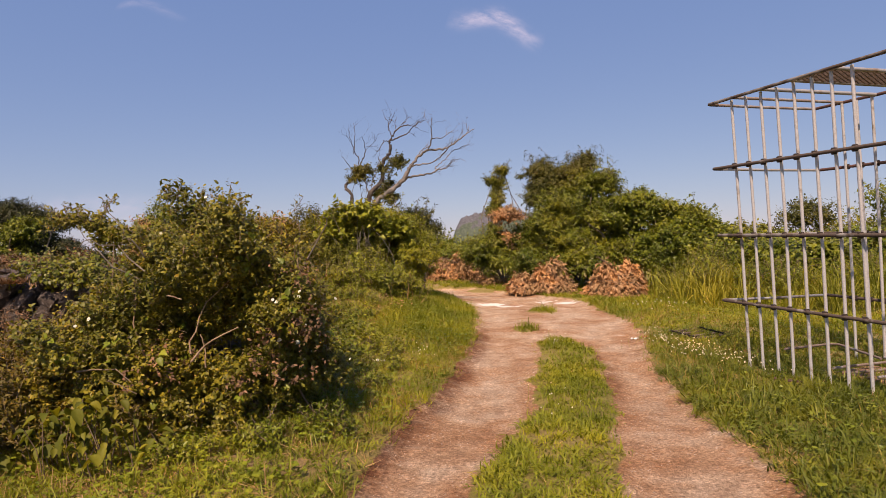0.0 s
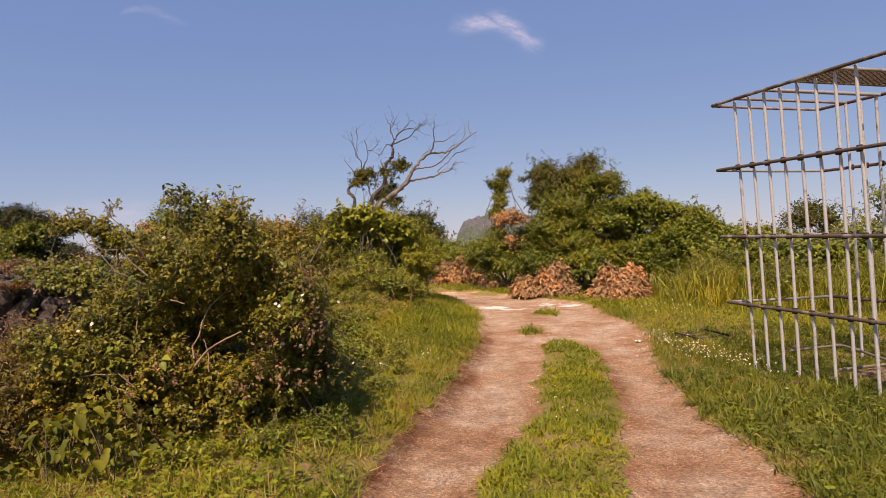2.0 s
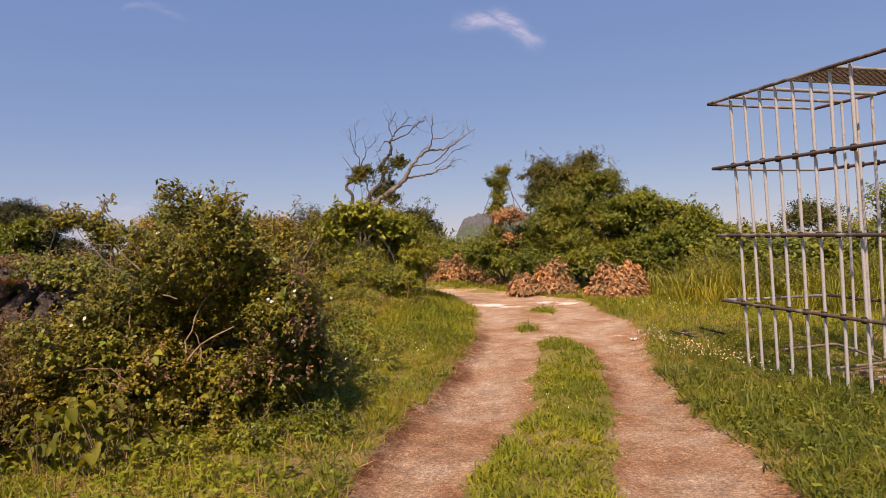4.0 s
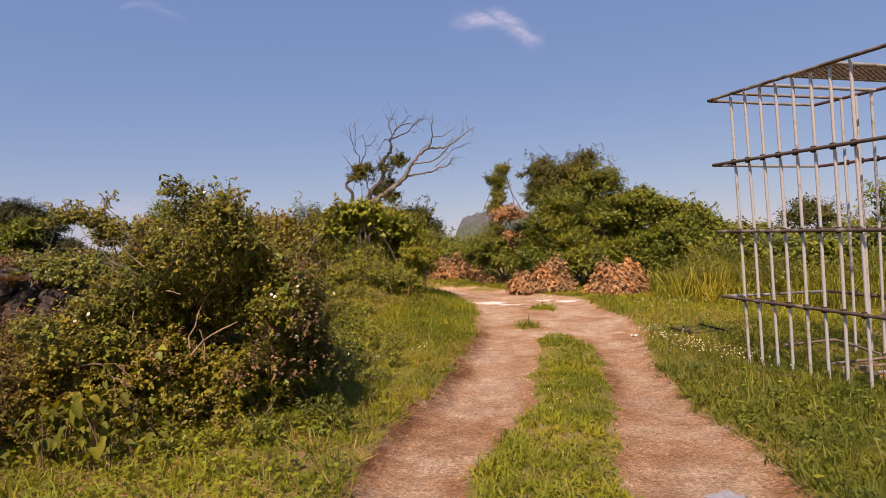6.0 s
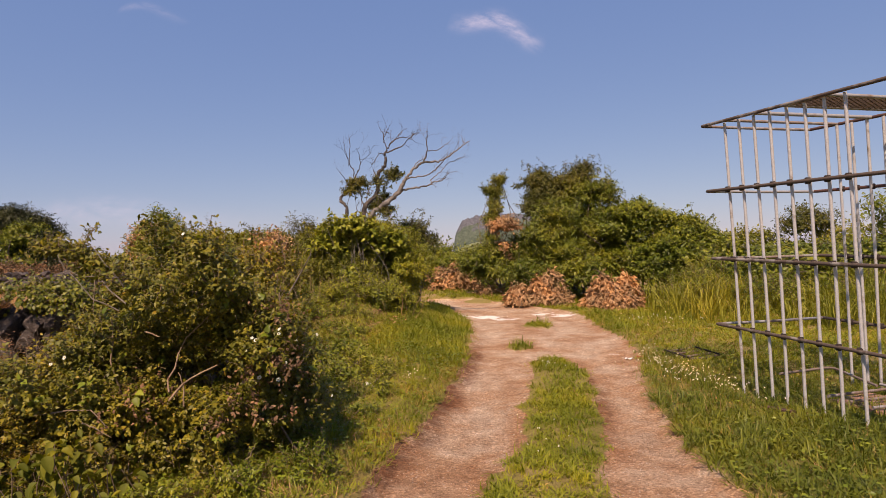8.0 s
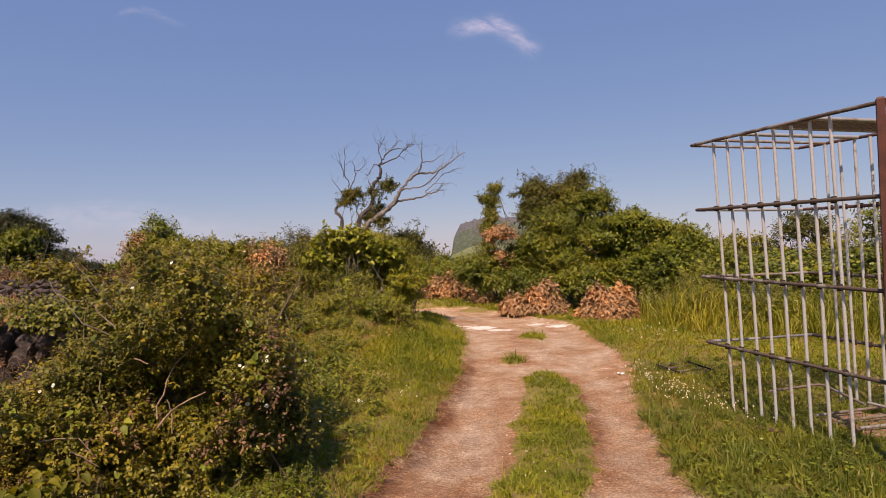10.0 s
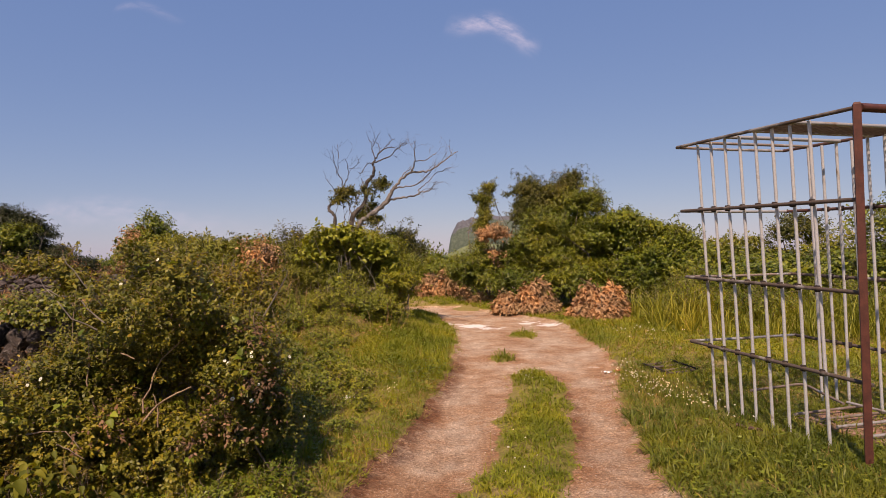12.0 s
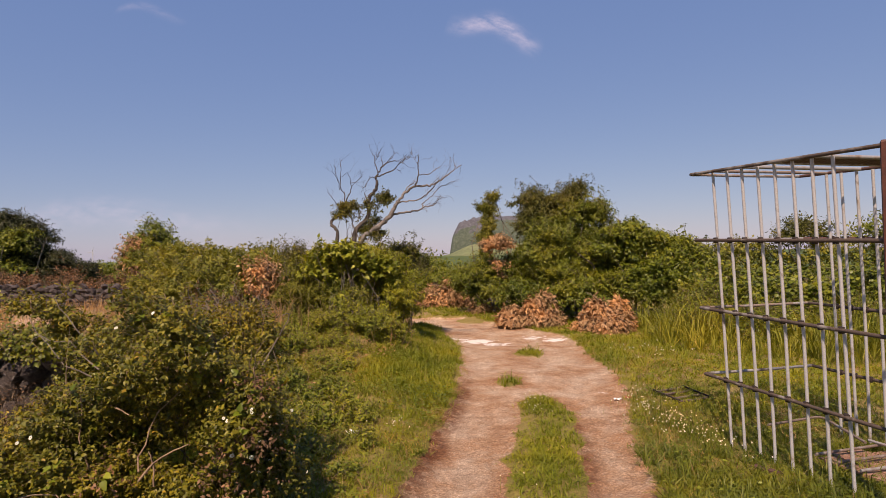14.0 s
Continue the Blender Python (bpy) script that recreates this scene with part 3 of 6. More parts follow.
# ---- the ground ----
def build_ground():
    def line(a, b, step, far):
        inner = np.arange(a, b + 1e-6, step)
        grow = np.array([0.3, 0.8, 1.6, 3, 5, 8, 13, 20, 32, 50, 80, 130, 220, 400, 700, 1200, 2200, far])
        return np.concatenate([a - grow[::-1], inner, b + grow])
    xs, ys = line(-6, 7, 0.08, 4200), line(-1.5, 19, 0.08, 4200)
    gx, gy = np.meshgrid(xs, ys)
    x, y = gx.ravel(), gy.ravel()
    z = height(x, y)
    d, s = inside_track(x, y)
    # small lumps in the bare earth
    p2 = np.stack([x, y], 1)
    z = z + smooth(0, 0.2, d) * 0.008 * wobble(p2, 14, 9)
    v = np.stack([x, y, z], 1)
    nx, ny = len(xs), len(ys)
    i = (np.arange(ny - 1)[:, None] * nx + np.arange(nx - 1)[None]).ravel()
    f = np.concatenate([np.stack([i, i + 1, i + nx + 1], 1), np.stack([i, i + nx + 1, i + nx], 1)])
    g = Geo()
    g.add(v, f)
    me = g.mesh("ground", M_GROUND)
    dirt = smooth(-0.1, 0.12, d) * (1 - smooth(-0.1, 0.08, s))
    left = x - np.interp(y, EDGE_Y, EDGE_L)
    # painted shade mask: under the left bank's edge, and right of the grass strip
    edge_shade = smooth(0.2, 0.06, np.abs(left - 0.05) + 0.06 * wobble(p2, 9, 12)) * smooth(2, 3, y) * (1 - smooth(7, 9.5, y))
    edge_shade = np.maximum(edge_shade, 0.7 * smooth(0.16, 0.0, np.abs(x - np.interp(y, STRIP_Y, STRIP_R) - 0.04)) * smooth(4, 5, y) * (1 - smooth(6.2, 7.4, y)))
    chalk = np.zeros(len(x))
    for cx, cy, rx, ry, k in ((0.05, 12.15, 0.4, 0.32, 0.42), (0.45, 11.85, 0.5, 0.42, 0.48), (0.82, 11.5, 0.4, 0.34, 0.46), (1.6, 12.3, 0.36, 0.42, 0.4), (1.98, 11.95, 0.46, 0.36, 0.45), (2.38, 12.1, 0.28, 0.28, 0.44),
                              (0.45, 5.6, 0.3, 0.9, 0.2), (1.9, 7.6, 0.3, 0.5, 0.2)):
        chalk = np.maximum(chalk, k * np.exp(-(((x - cx) / rx) ** 2 + ((y - cy) / ry) ** 2)))
    straw = smooth(0.2, 0.6, wobble(p2, 2.2, 31)) * 0.9 * smooth(-0.1, -0.4, d)
    straw = np.maximum(straw, smooth(-6, -8, x) * smooth(9, 12, y) * (1 - smooth(19, 22, y)))
    inset = np.minimum(d, -s)
    loam = smooth(0.3, 0.05, inset + 0.12 * wobble(p2, 2.6, 33) + 0.06 * wobble(p2, 7, 34)) * (1 - 0.6 * smooth(8, 10, y))
    away = smooth(24, 40, np.hypot(x, y))
    for n, a in (("dirt", dirt), ("edge_shade", edge_shade), ("chalk", chalk), ("straw", straw), ("loam", loam), ("away", away)):
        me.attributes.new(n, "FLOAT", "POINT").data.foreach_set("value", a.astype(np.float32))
    ob = new("ground", me)
    tagged(ob, "reddish-brown dirt track with two ruts through rough grass", "ground", kind="structure")
    return ob


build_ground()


# ---- distance ----
def mountain():
    """A tuff cone far off: a steep cliff with a jagged rim at one end, green flanks falling away."""
    nx, ny = 140, 14
    u = np.linspace(0, 1, nx)
    rim_u = (0.0, 0.02, 0.05, 0.075, 0.1, 0.13, 0.16, 0.2, 0.25, 0.4, 0.55, 0.7, 0.85, 1.0)
    rim_z = (0, 52, 92, 112, 122, 118, 134, 130, 138, 134, 126, 100, 60, 0)
    top = np.interp(u, rim_u, rim_z) + 5 * wobble(u[:, None], 170, 1) * (u > 0.04) * (u < 0.3)
    w = np.linspace(0, 1, ny)
    gx = np.repeat((-50 + 620 * u)[:, None], ny, 1)
    gy = 2500 + 260 * (w[None] - 0.0) - 60 * np.sin(np.pi * u)[:, None]
    prof = np.sin(np.clip(w * 1.9, 0, 1) * np.pi / 2) ** 0.75
    gz = top[:, None] * prof[None] * np.where(w[None] > 0.75, 1 - (w[None] - 0.75) * 2, 1)
    pts = np.stack([gx.ravel(), gy.ravel(), np.zeros(gx.size)], 1)
    gz = gz.ravel() * (1 + 0.05 * wobble(pts, 0.06, 2)) + (34 * np.clip(u * 40, 0, 1)[:, None] * np.clip(w * 8, 0, 1)[None]).ravel() - 6
    gy = gy.ravel() + 10 * wobble(pts, 0.09, 4)
    g = Geo()
    i = (np.arange(nx - 1)[:, None] * ny + np.arange(ny - 1)[None]).ravel()
    g.add(np.stack([gx.ravel(), gy, gz], 1), np.concatenate([np.stack([i, i + ny, i + ny + 1], 1), np.stack([i, i + ny + 1, i + 1], 1)]))
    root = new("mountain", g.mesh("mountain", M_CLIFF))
    tagged(root, "far tuff cone with a jagged cliff rim and green flanks", "mountain", kind="structure")
    m = Geo()
    xs = np.linspace(-70, 900, 40)
    top = 4 + 42 * smooth(-70, 60, xs) + 3 * wobble(xs[:, None], 0.02, 8)
    v = np.concatenate([np.stack([xs, np.full(40, 2280.0), np.full(40, -5.0)], 1), np.stack([xs, np.full(40, 2420.0), top], 1), np.stack([xs, np.full(40, 2560.0), np.full(40, -5.0)], 1)])
    k = np.arange(39)
    m.add(v, np.concatenate([np.stack([k + o, k + o + 1, k + o + 41], 1) for o in (0, 40)] + [np.stack([k + o, k + o + 41, k + o + 40], 1) for o in (0, 40)]))
    ob = new("meadow_slope", m.mesh("meadow_slope", M_MEADOW))
    tagged(ob, "pale green meadow slope at the mountain's foot", "hill", kind="structure")


mountain()


def cloud(cx, cy, cz, w, h, tilt, strength):
    n, k = 40, 16
    u, t = np.meshgrid(np.linspace(-1, 1, n), np.linspace(-1, 1, k), indexing="ij")
    x, z = u.ravel() * w, t.ravel() * h
    y = 120 * (u.ravel() ** 2) + 30 * t.ravel()
    g = Geo()
    i = (np.arange(n - 1)[:, None] * k + np.arange(k - 1)[None]).ravel()
    g.add(np.stack([x, y, z], 1), np.concatenate([np.stack([i, i + k, i + k + 1], 1), np.stack([i, i + k + 1, i + 1], 1)]))
    me = g.mesh("cloud", M_CLOUD)
    uu, tt = u.ravel(), t.ravel()
    mid = 0.22 * np.cos(uu * 4.2)
    body = np.clip(1 - uu ** 2, 0, 1) ** 1.1 * np.exp(-((tt - mid) / 0.36) ** 2) * np.clip(1 - tt ** 2, 0, 1) * strength
    me.attributes.new("body", "FLOAT", "POINT").data.foreach_set("value", body.astype(np.float32))
    ob = new("cloud", me)
    ob.matrix_basis = pose(cx, cy, cz, 0, tilt, 0)
    tagged(ob, "small thin wisp of white cloud", "cloud", kind="structure")


def wind_turbine(x, y, high):
    root = thing("wind_turbine", (x, y, 0), "slim white wind turbine standing far off at the horizon", "wind turbine", "turbines at the horizon")
    g = Geo()
    g.tube([(0, 0, -3), (0, 0, high * 0.5), (0, 0, high)], [1.1, 0.9, 0.7], 10)
    child("mast", g.mesh("mast", M_MAST), root)
    g = Geo()
    g.tube([(0, 2.2, high), (0, 1.6, high), (0, -1.6, high), (0, -2.2, high)], [0.7, 1.1, 1.1, 0.6], 8)
    box = child("nacelle", g.mesh("nacelle", M_MAST), root)
    for k in range(3):
        a = radians(20 + 120 * k)
        e = np.array([math.sin(a), 0, math.cos(a)])
        c = np.array([0, -2.4, high])
        g = Geo()
        g.tube([c, c + e * high * 0.12, c + e * high * 0.5], [0.4, 0.75, 0.15], 6)
        child("blade", g.mesh("blade", M_MAST), box)


wind_turbine(-917, 1500, 28)
wind_turbine(-855, 1520, 24)
cloud(225, 3500, 1300, 300, 140, 17, 0.85)
cloud(-1830, 3500, 1480, 230, 70, 12, 0.22)
cloud(-2150, 3600, 260, 1000, 230, 2, 0.34)


# ---- plants ----
def blossoms(root, places, rng, size, label):
    """Single white blossoms: five petals round a small centre."""
    g = Geo()
    for i in range(5):
        a = i * 2 * math.pi / 5
        c, s = math.cos(a), math.sin(a)
        v = np.array([(0.05, 0, 0), (0.6, 0.5, 0.16), (1, 0.34, 0.2), (1, -0.34, 0.2), (0.6, -0.5, 0.16)])
        v = np.stack([v[:, 0] * c - v[:, 1] * s, v[:, 0] * s + v[:, 1] * c, v[:, 2]], 1)
        g.add(v * 0.5, [(0, 1, 4), (1, 2, 3), (1, 3, 4)])
    me = g.mesh("blossom", M_PETAL)
    h = Geo()
    h.tube([(0, 0, 0.0), (0, 0, 0.08), (0, 0, 0.12)], [0.06, 0.13, 0.07], 7)
    heart = h.mesh("stamens", M_STAMEN)
    for p in places:
        d = Vector((rng.normal() * 0.5, -0.8 + rng.normal() * 0.3, 0.6)).normalized()
        m = Matrix.Translation(Vector(p) - root.location) @ d.to_track_quat("Z", "Y").to_matrix().to_4x4() @ Matrix.Scale(size * rng.uniform(0.7, 1.3), 4)
        flower = child("blossom", me, root, label, m)
        child("stamens", heart, flower, "yellow stamens")


def big_bramble():
    rng = np.random.default_rng(5)
    lobes = [(-1.674, 3.555, 1.111, 0.198, 0.27, 0.36), (-1.458, 3.6, 1.1, 0.216, 0.288, 0.342), (-1.296, 3.96, 0.811, 0.306, 0.45, 0.36), (-2.124, 3.78, 0.613, 0.27, 0.405, 0.324),
             (-1.62, 3.735, 0.559, 0.54, 0.45, 0.405), (-2.185, 3.657, 0.36, 0.45, 0.45, 0.36), (-1.134, 3.87, 0.559, 0.234, 0.405, 0.378), (-1.045, 3.99, 0.22, 0.17, 0.3, 0.22),
             (-1.52, 3.752, 0.2, 0.45, 0.3, 0.22), (-1.9, 3.562, 0.18, 0.3, 0.25, 0.2), (-1.12, 3.68, 0.72, 0.14, 0.2, 0.28), (-1.02, 3.72, 0.42, 0.14, 0.2, 0.24), (-1.95, 4.35, 0.84, 0.42, 0.3, 0.5), (-1.5, 4.5, 0.85, 0.3, 0.3, 0.42)]
    root, p, d = shrub("bramble_bush", "large wild rose bramble with white blossoms beside the track", "bush", lobes, M_ROSE, 11800,
                       0.08, 8, 0.03, 0.56, 22, 0.007, M_STEM, 1, shoots=60, shoot_len=0.24, gap=-0.33, gap_freq=5.8, shell=0.2, rough=0.4, clump=0.07, each=24, shape="oval", wood=0.0016, hollow=(-1.48, 3.62, 0.7, 0.24, 0.17))
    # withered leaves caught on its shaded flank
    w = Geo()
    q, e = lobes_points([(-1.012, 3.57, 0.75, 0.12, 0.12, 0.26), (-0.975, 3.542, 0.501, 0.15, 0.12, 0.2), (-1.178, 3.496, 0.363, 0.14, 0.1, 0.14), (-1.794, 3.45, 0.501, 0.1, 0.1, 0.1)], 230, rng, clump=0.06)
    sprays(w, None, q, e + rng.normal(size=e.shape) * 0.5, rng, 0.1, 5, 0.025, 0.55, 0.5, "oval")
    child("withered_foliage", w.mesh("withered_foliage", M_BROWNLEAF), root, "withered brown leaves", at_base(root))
    # a few larger young leaves lit on the outside
    y = Geo()
    q = p[rng.integers(len(p), size=150)]
    e = rng.normal(size=q.shape) * 0.6 + np.array([0, -0.5, 0.3])
    sprays(y, None, q + np.array([0, -0.04, 0.02]), e, rng, 0.06, 3, 0.047, 0.75, 0.3, "heart", loose=0.4)
    child("young_foliage", y.mesh("young_foliage", M_BROAD), root, "larger fresh green leaves", at_base(root))
    # bare crossing canes at the front
    for a, b, r in (((-1.841, 3.46, 0.355), (-1.934, 3.488, 0.96), 0.011), ((-1.581, 3.422, 0.504), (-1.321, 3.46, 0.69), 0.012), ((-1.507, 3.441, 0.467), (-1.544, 3.46, 0.653), 0.009),
                    ((-1.6, 3.46, 0.541), (-1.395, 3.674, 1.006), 0.01), ((-1.841, 3.46, 0.374), (-1.721, 3.441, 0.448), 0.01), ((-1.767, 3.534, 0.876), (-1.637, 3.441, 0.857), 0.009)):
        c = Geo()
        limb(c, a, b, r * 0.6, r * 0.3, rng, 0.1, 7, 6)
        child("cane", c.mesh("cane", M_CANE), root, "bare grey-brown cane", at_base(root))
    # long arching shoots on its far side
    for a, b in (((-2.186, 3.999, 0.96), (-2.651, 4.092, 1.332)), ((-2.139, 3.999, 1.099), (-2.418, 3.999, 1.471)), ((-1.116, 4.092, 1.006), (-0.949, 3.999, 1.332)), ((-2.139, 3.999, 1.006), (-2.558, 3.953, 1.174))):
        c = Geo()
        limb(c, a, b, 0.006, 0.002, rng, 0.2, 7, 5)
        child("cane", c.mesh("cane", M_BARK), root, "bare grey-brown cane", at_base(root))
    side = p[(p[:, 0] > -1.2) & (p[:, 1] < 4.0) & (p[:, 2] > 0.45) & (p[:, 2] < 0.95)]
    front = p[(p[:, 1] < 3.9)]
    top = p[(p[:, 2] > 1.15)]
    pl = [side[i] + np.array([0.07, -0.15, 0]) for i in rng.integers(len(side), size=24)] + [front[i] + np.array([0, -0.12, 0.02]) for i in rng.integers(len(front), size=7)]
    pl += [top[i] + np.array([0, -0.08, 0.04]) for i in rng.integers(len(top), size=6)]
    blossoms(root, pl, rng, 0.021, "white rose blossom")


big_bramble()

# the arching limb of the bramble that bridges towards the wall
shrub("bramble_bush", "thin arching bramble with yellow-green leaves over the ivy", "bush",
      [(-2.88, 4.35, 1.36, 0.05, 0.05, 0.02), (-2.76, 4.35, 1.35, 0.07, 0.06, 0.03), (-2.64, 4.35, 1.31, 0.07, 0.06, 0.04), (-2.54, 4.35, 1.21, 0.06, 0.05, 0.07)], M_ROSE, 330, 0.08, 7, 0.034, 0.55, 3, 0.007, M_STEM, 2, shoots=9, shoot_len=0.16, bases=[(-2.3, 4.4), (-2.35, 4.3)], clump=0.05, each=12, shape="oval", wood=0.0016, fill=0.1, gap=-0.4, gap_freq=8)

shrub("undergrowth", "low tangle of yellow-green weeds at the bramble's foot", "weeds",
      [(-2.7, 3.4, 0.25, 0.5, 0.5, 0.32), (-3.1, 4.0, 0.22, 0.6, 0.6, 0.3), (-2.25, 3.15, 0.16, 0.45, 0.35, 0.24), (-3.4, 4.7, 0.2, 0.6, 0.4, 0.26), (-2.9, 2.7, 0.2, 0.5, 0.4, 0.28)],
      M_WEED, 3000, 0.1, 7, 0.032, 0.5, 20, 0.006, M_STEM, 3, gap=-0.2, gap_freq=5, clump=0.08, rough=0.4)
shrub("undergrowth", "low leafy weeds along the verge below the bramble", "weeds",
      [(-1.6, 3.45, 0.1, 0.5, 0.25, 0.17), (-1.05, 3.75, 0.08, 0.3, 0.25, 0.16), (-1.15, 4.4, 0.06, 0.3, 0.3, 0.12)], M_ROSE, 280, 0.08, 6, 0.026, 0.5, 6, 0.004, M_STEM, 4, clump=0.06, each=16, fill=0.15)


def broadleaf_plant():
    """Large heart-shaped leaves on trailing stems, each leaf a part."""
    rng = np.random.default_rng(9)
    root = thing("broadleaf_vine", (-2.0, 3.0, hz(-2.0, 3.0)), "trailing vine with large yellow-green heart-shaped leaves", "vine")
    meshes = []
    for k in range(4):
        g = Geo()
        v = np.array([(0, 0, 0), (0.1, 0.24, 0.03), (0.32, 0.42, 0.06), (0.6, 0.38, 0.05), (0.84, 0.2, 0), (1, 0, -0.08), (0.84, -0.2, 0), (0.6, -0.38, 0.05), (0.32, -0.42, 0.06), (0.1, -0.24, 0.03), (0.45, 0, -0.03)])
        v[:, 2] += 0.12 * np.sin(v[:, 0] * 3 + k) - (0.12 + 0.1 * k) * v[:, 0] ** 2 + 0.5 * np.abs(v[:, 1]) ** 1.5
        g.add(v * np.array([1, 0.66 + 0.08 * k, 1]), [(10, i + 1, i) for i in range(9)] + [(10, 0, 9)])
        meshes.append(g.mesh("large_leaf", M_VINE))
    for i in range(170):
        x, y = -1.93 + rng.normal() * 0.17, 2.98 + rng.normal() * 0.13
        z = hz(x, y) + 0.07 + 0.3 * rng.random() ** 0.7 * math.exp(-((x - -1.93) / 0.3) ** 2)
        a = rng.uniform(0, 6.28)
        up = Vector((0.35 * math.cos(a) + rng.normal() * 0.3, -0.25 + 0.35 * math.sin(a) + rng.normal() * 0.25, 0.9)).normalized()
        d = Vector((math.cos(a), math.sin(a) * 0.8 - 0.2, -0.3))
        d = (d - up * d.dot(up)).normalized()
        ac = up.cross(d).normalized()
        m = Matrix((d, ac, d.cross(ac))).transposed().to_4x4()
        child("large_leaf", meshes[i % 4], root, "", Matrix.Translation(Vector((x, y, z)) - root.location) @ m @ Matrix.Scale(rng.uniform(0.03, 0.08), 4))
        if i % 4 == 0:
            w = Geo()
            limb(w, (x + rng.normal() * 0.05, y + 0.05, hz(x, y)), (x, y, z), 0.003, 0.002, rng, 0.1, 4, 4)
            child("stem", w.mesh("stem", M_STEM), root, "", at_base(root))
    for a, b in (((-2.1, 3.2, 0.5), (-1.75, 3.1, 0.46)), ((-1.9, 3.15, 0.46), (-1.72, 3.1, 0.4))):
        w = Geo()
        limb(w, a, b, 0.005, 0.002, rng, 0.15, 6, 5)
        child("stem", w.mesh("stem", M_STEM), root, "", at_base(root))


broadleaf_plant()


# ---- dry-stone walls ----
def stone_meshes(material, count, seed):
    rng = np.random.default_rng(seed)
    made = []
    bm = bmesh.new()
    bmesh.ops.create_icosphere(bm, subdivisions=2 if material == M_BASALT else 1, radius=0.5)
    v0 = np.array([v.co[:] for v in bm.verts])
    f0 = [[v.index for v in f.verts] for f in bm.faces]
    bm.free()
    for i in range(count):
        v = v0.copy()
        for _ in range(11):
            n = unit(rng.normal(size=3))
            cut = rng.uniform(0.2, 0.38)
            over = np.maximum(v @ n - cut, 0)
            v -= over[:, None] * n * 0.9
        v *= 1 + 0.12 * wobble(v, 9, seed + i)[:, None] + 0.05 * wobble(v, 26, seed + i + 40)[:, None]
        v /= (v.max(0) - v.min(0)).max()
        g = Geo()
        g.add(v * 1.15, f0)
        made.append(g.mesh("stone", material, True))
    return made


def dry_wall(name, label, a, b, high, size, meshes, rng, thick=0.4, category="wall", layers=(0, 1)):
    a, b = Vector(a), Vector(b)
    run = (b - a).length
    e = (b - a) / run
    nrm = Vector((e.y, -e.x))
    root = thing(name, (a.x, a.y, hz(a.x, a.y)), label, category, kind="structure")
    rows = int(high / (size * 0.72))
    yaw = math.degrees(math.atan2(e.y, e.x))
    for layer in layers:
        for r in range(rows):
            s = (r % 2) * size * 0.5
            while s < run:
                w = size * rng.uniform(0.75, 1.5)
                h = size * rng.uniform(0.7, 1.1)
                p = a + e * (s + w / 2) + nrm * ((0.5 - layer) * thick * 0.55 + rng.normal() * 0.02)
                z = hz(p.x, p.y) + (r + 0.45) * size * 0.72 + rng.normal() * 0.012
                if not (r == rows - 1 and rng.random() < 0.35):
                    m = pose(p.x, p.y, z, rng.uniform(-25, 25), rng.uniform(-25, 25), yaw + rng.uniform(-25, 25)) @ Matrix.Diagonal((w * 1.08, thick * 0.62, h * 1.05, 1))
                    child("stone", meshes[rng.integers(len(meshes))], root, "", Matrix.Translation(-root.location) @ m)
                s += w * 0.96
    return root


WALL_RNG = np.random.default_rng(17)


def near_wall():
    dry_wall("wall_near", "dry-stone wall of dark basalt boulders, partly overgrown", (-5.6, 5.35), (-2.4, 5.95), 0.92, 0.2, stone_meshes(M_BASALT, 6, 3), WALL_RNG, 0.45)


def far_wall():
    dry_wall("wall_far", "long low dry-stone wall of grey-brown field stones", (-17.5, 20.2), (-6.2, 19.0), 0.8, 0.21, stone_meshes(M_STONEFAR, 8, 5), WALL_RNG, 0.5, layers=(0,))




def mat_of_ivy(name, label, boxes, material, n, leaf_len, seed):
    rng = np.random.default_rng(seed)
    root = thing(name, (boxes[0][0], boxes[0][1], hz(boxes[0][0], boxes[0][1])), label, "ivy")
    leaf, wood = Geo(), Geo()
    p, d = lobes_points(boxes, n, rng, shell=0.12, rough=0.15, gap=-0.9)
    out = d * 0.5 + rng.normal(size=d.shape) * 0.4 + np.array([0, -0.3, -0.1])
    sprays(leaf, wood, p, out, rng, 0.12, 5, leaf_len, 0.8, 0.35, "leaf", loose=0.35)
    child("foliage", leaf.mesh("foliage", material), root, m=at_base(root))
    child("runnerwork", wood.mesh("runnerwork", M_STEM), root, m=at_base(root))["kind"] = "stuff"


mat_of_ivy("ivy", "bright ivy hanging over the basalt wall", [(-3.0, 5.5, 0.6, 0.26, 0.3, 0.44), (-2.75, 5.6, 0.6, 0.4, 0.32, 0.5), (-3.75, 5.5, 0.95, 0.4, 0.3, 0.13), (-3.4, 5.4, 0.93, 0.24, 0.2, 0.13), (-2.3, 5.7, 0.6, 0.4, 0.35, 0.5)], M_IVY, 2700, 0.04, 41)


def tussock(x, y, z, label, seed):
    rng = np.random.default_rng(seed)
    root = thing("grass_tussock", (x, y, z), label, "tussock")
    g = Geo()
    n = 500
    a, r = rng.uniform(0, 6.28, n), np.sqrt(rng.random(n)) * 0.1
    pos = np.stack([x + r * np.cos(a), y + r * np.sin(a), np.full(n, z)], 1)
    al = np.stack([np.cos(a), np.sin(a), rng.uniform(0.1, 1.2, n)], 1)
    ax = frames_for(al, np.array([0, 0, 1.0]), rng, 0.4)
    s = rng.uniform(0.04, 0.1, n)
    g.stamps(BLADE_V, BLADE_F, pos, ax, np.stack([s, np.full(n, 0.006), -s], 1))
    child("blades", g.mesh("blades", M_BROWNLEAF), root, m=at_base(root))


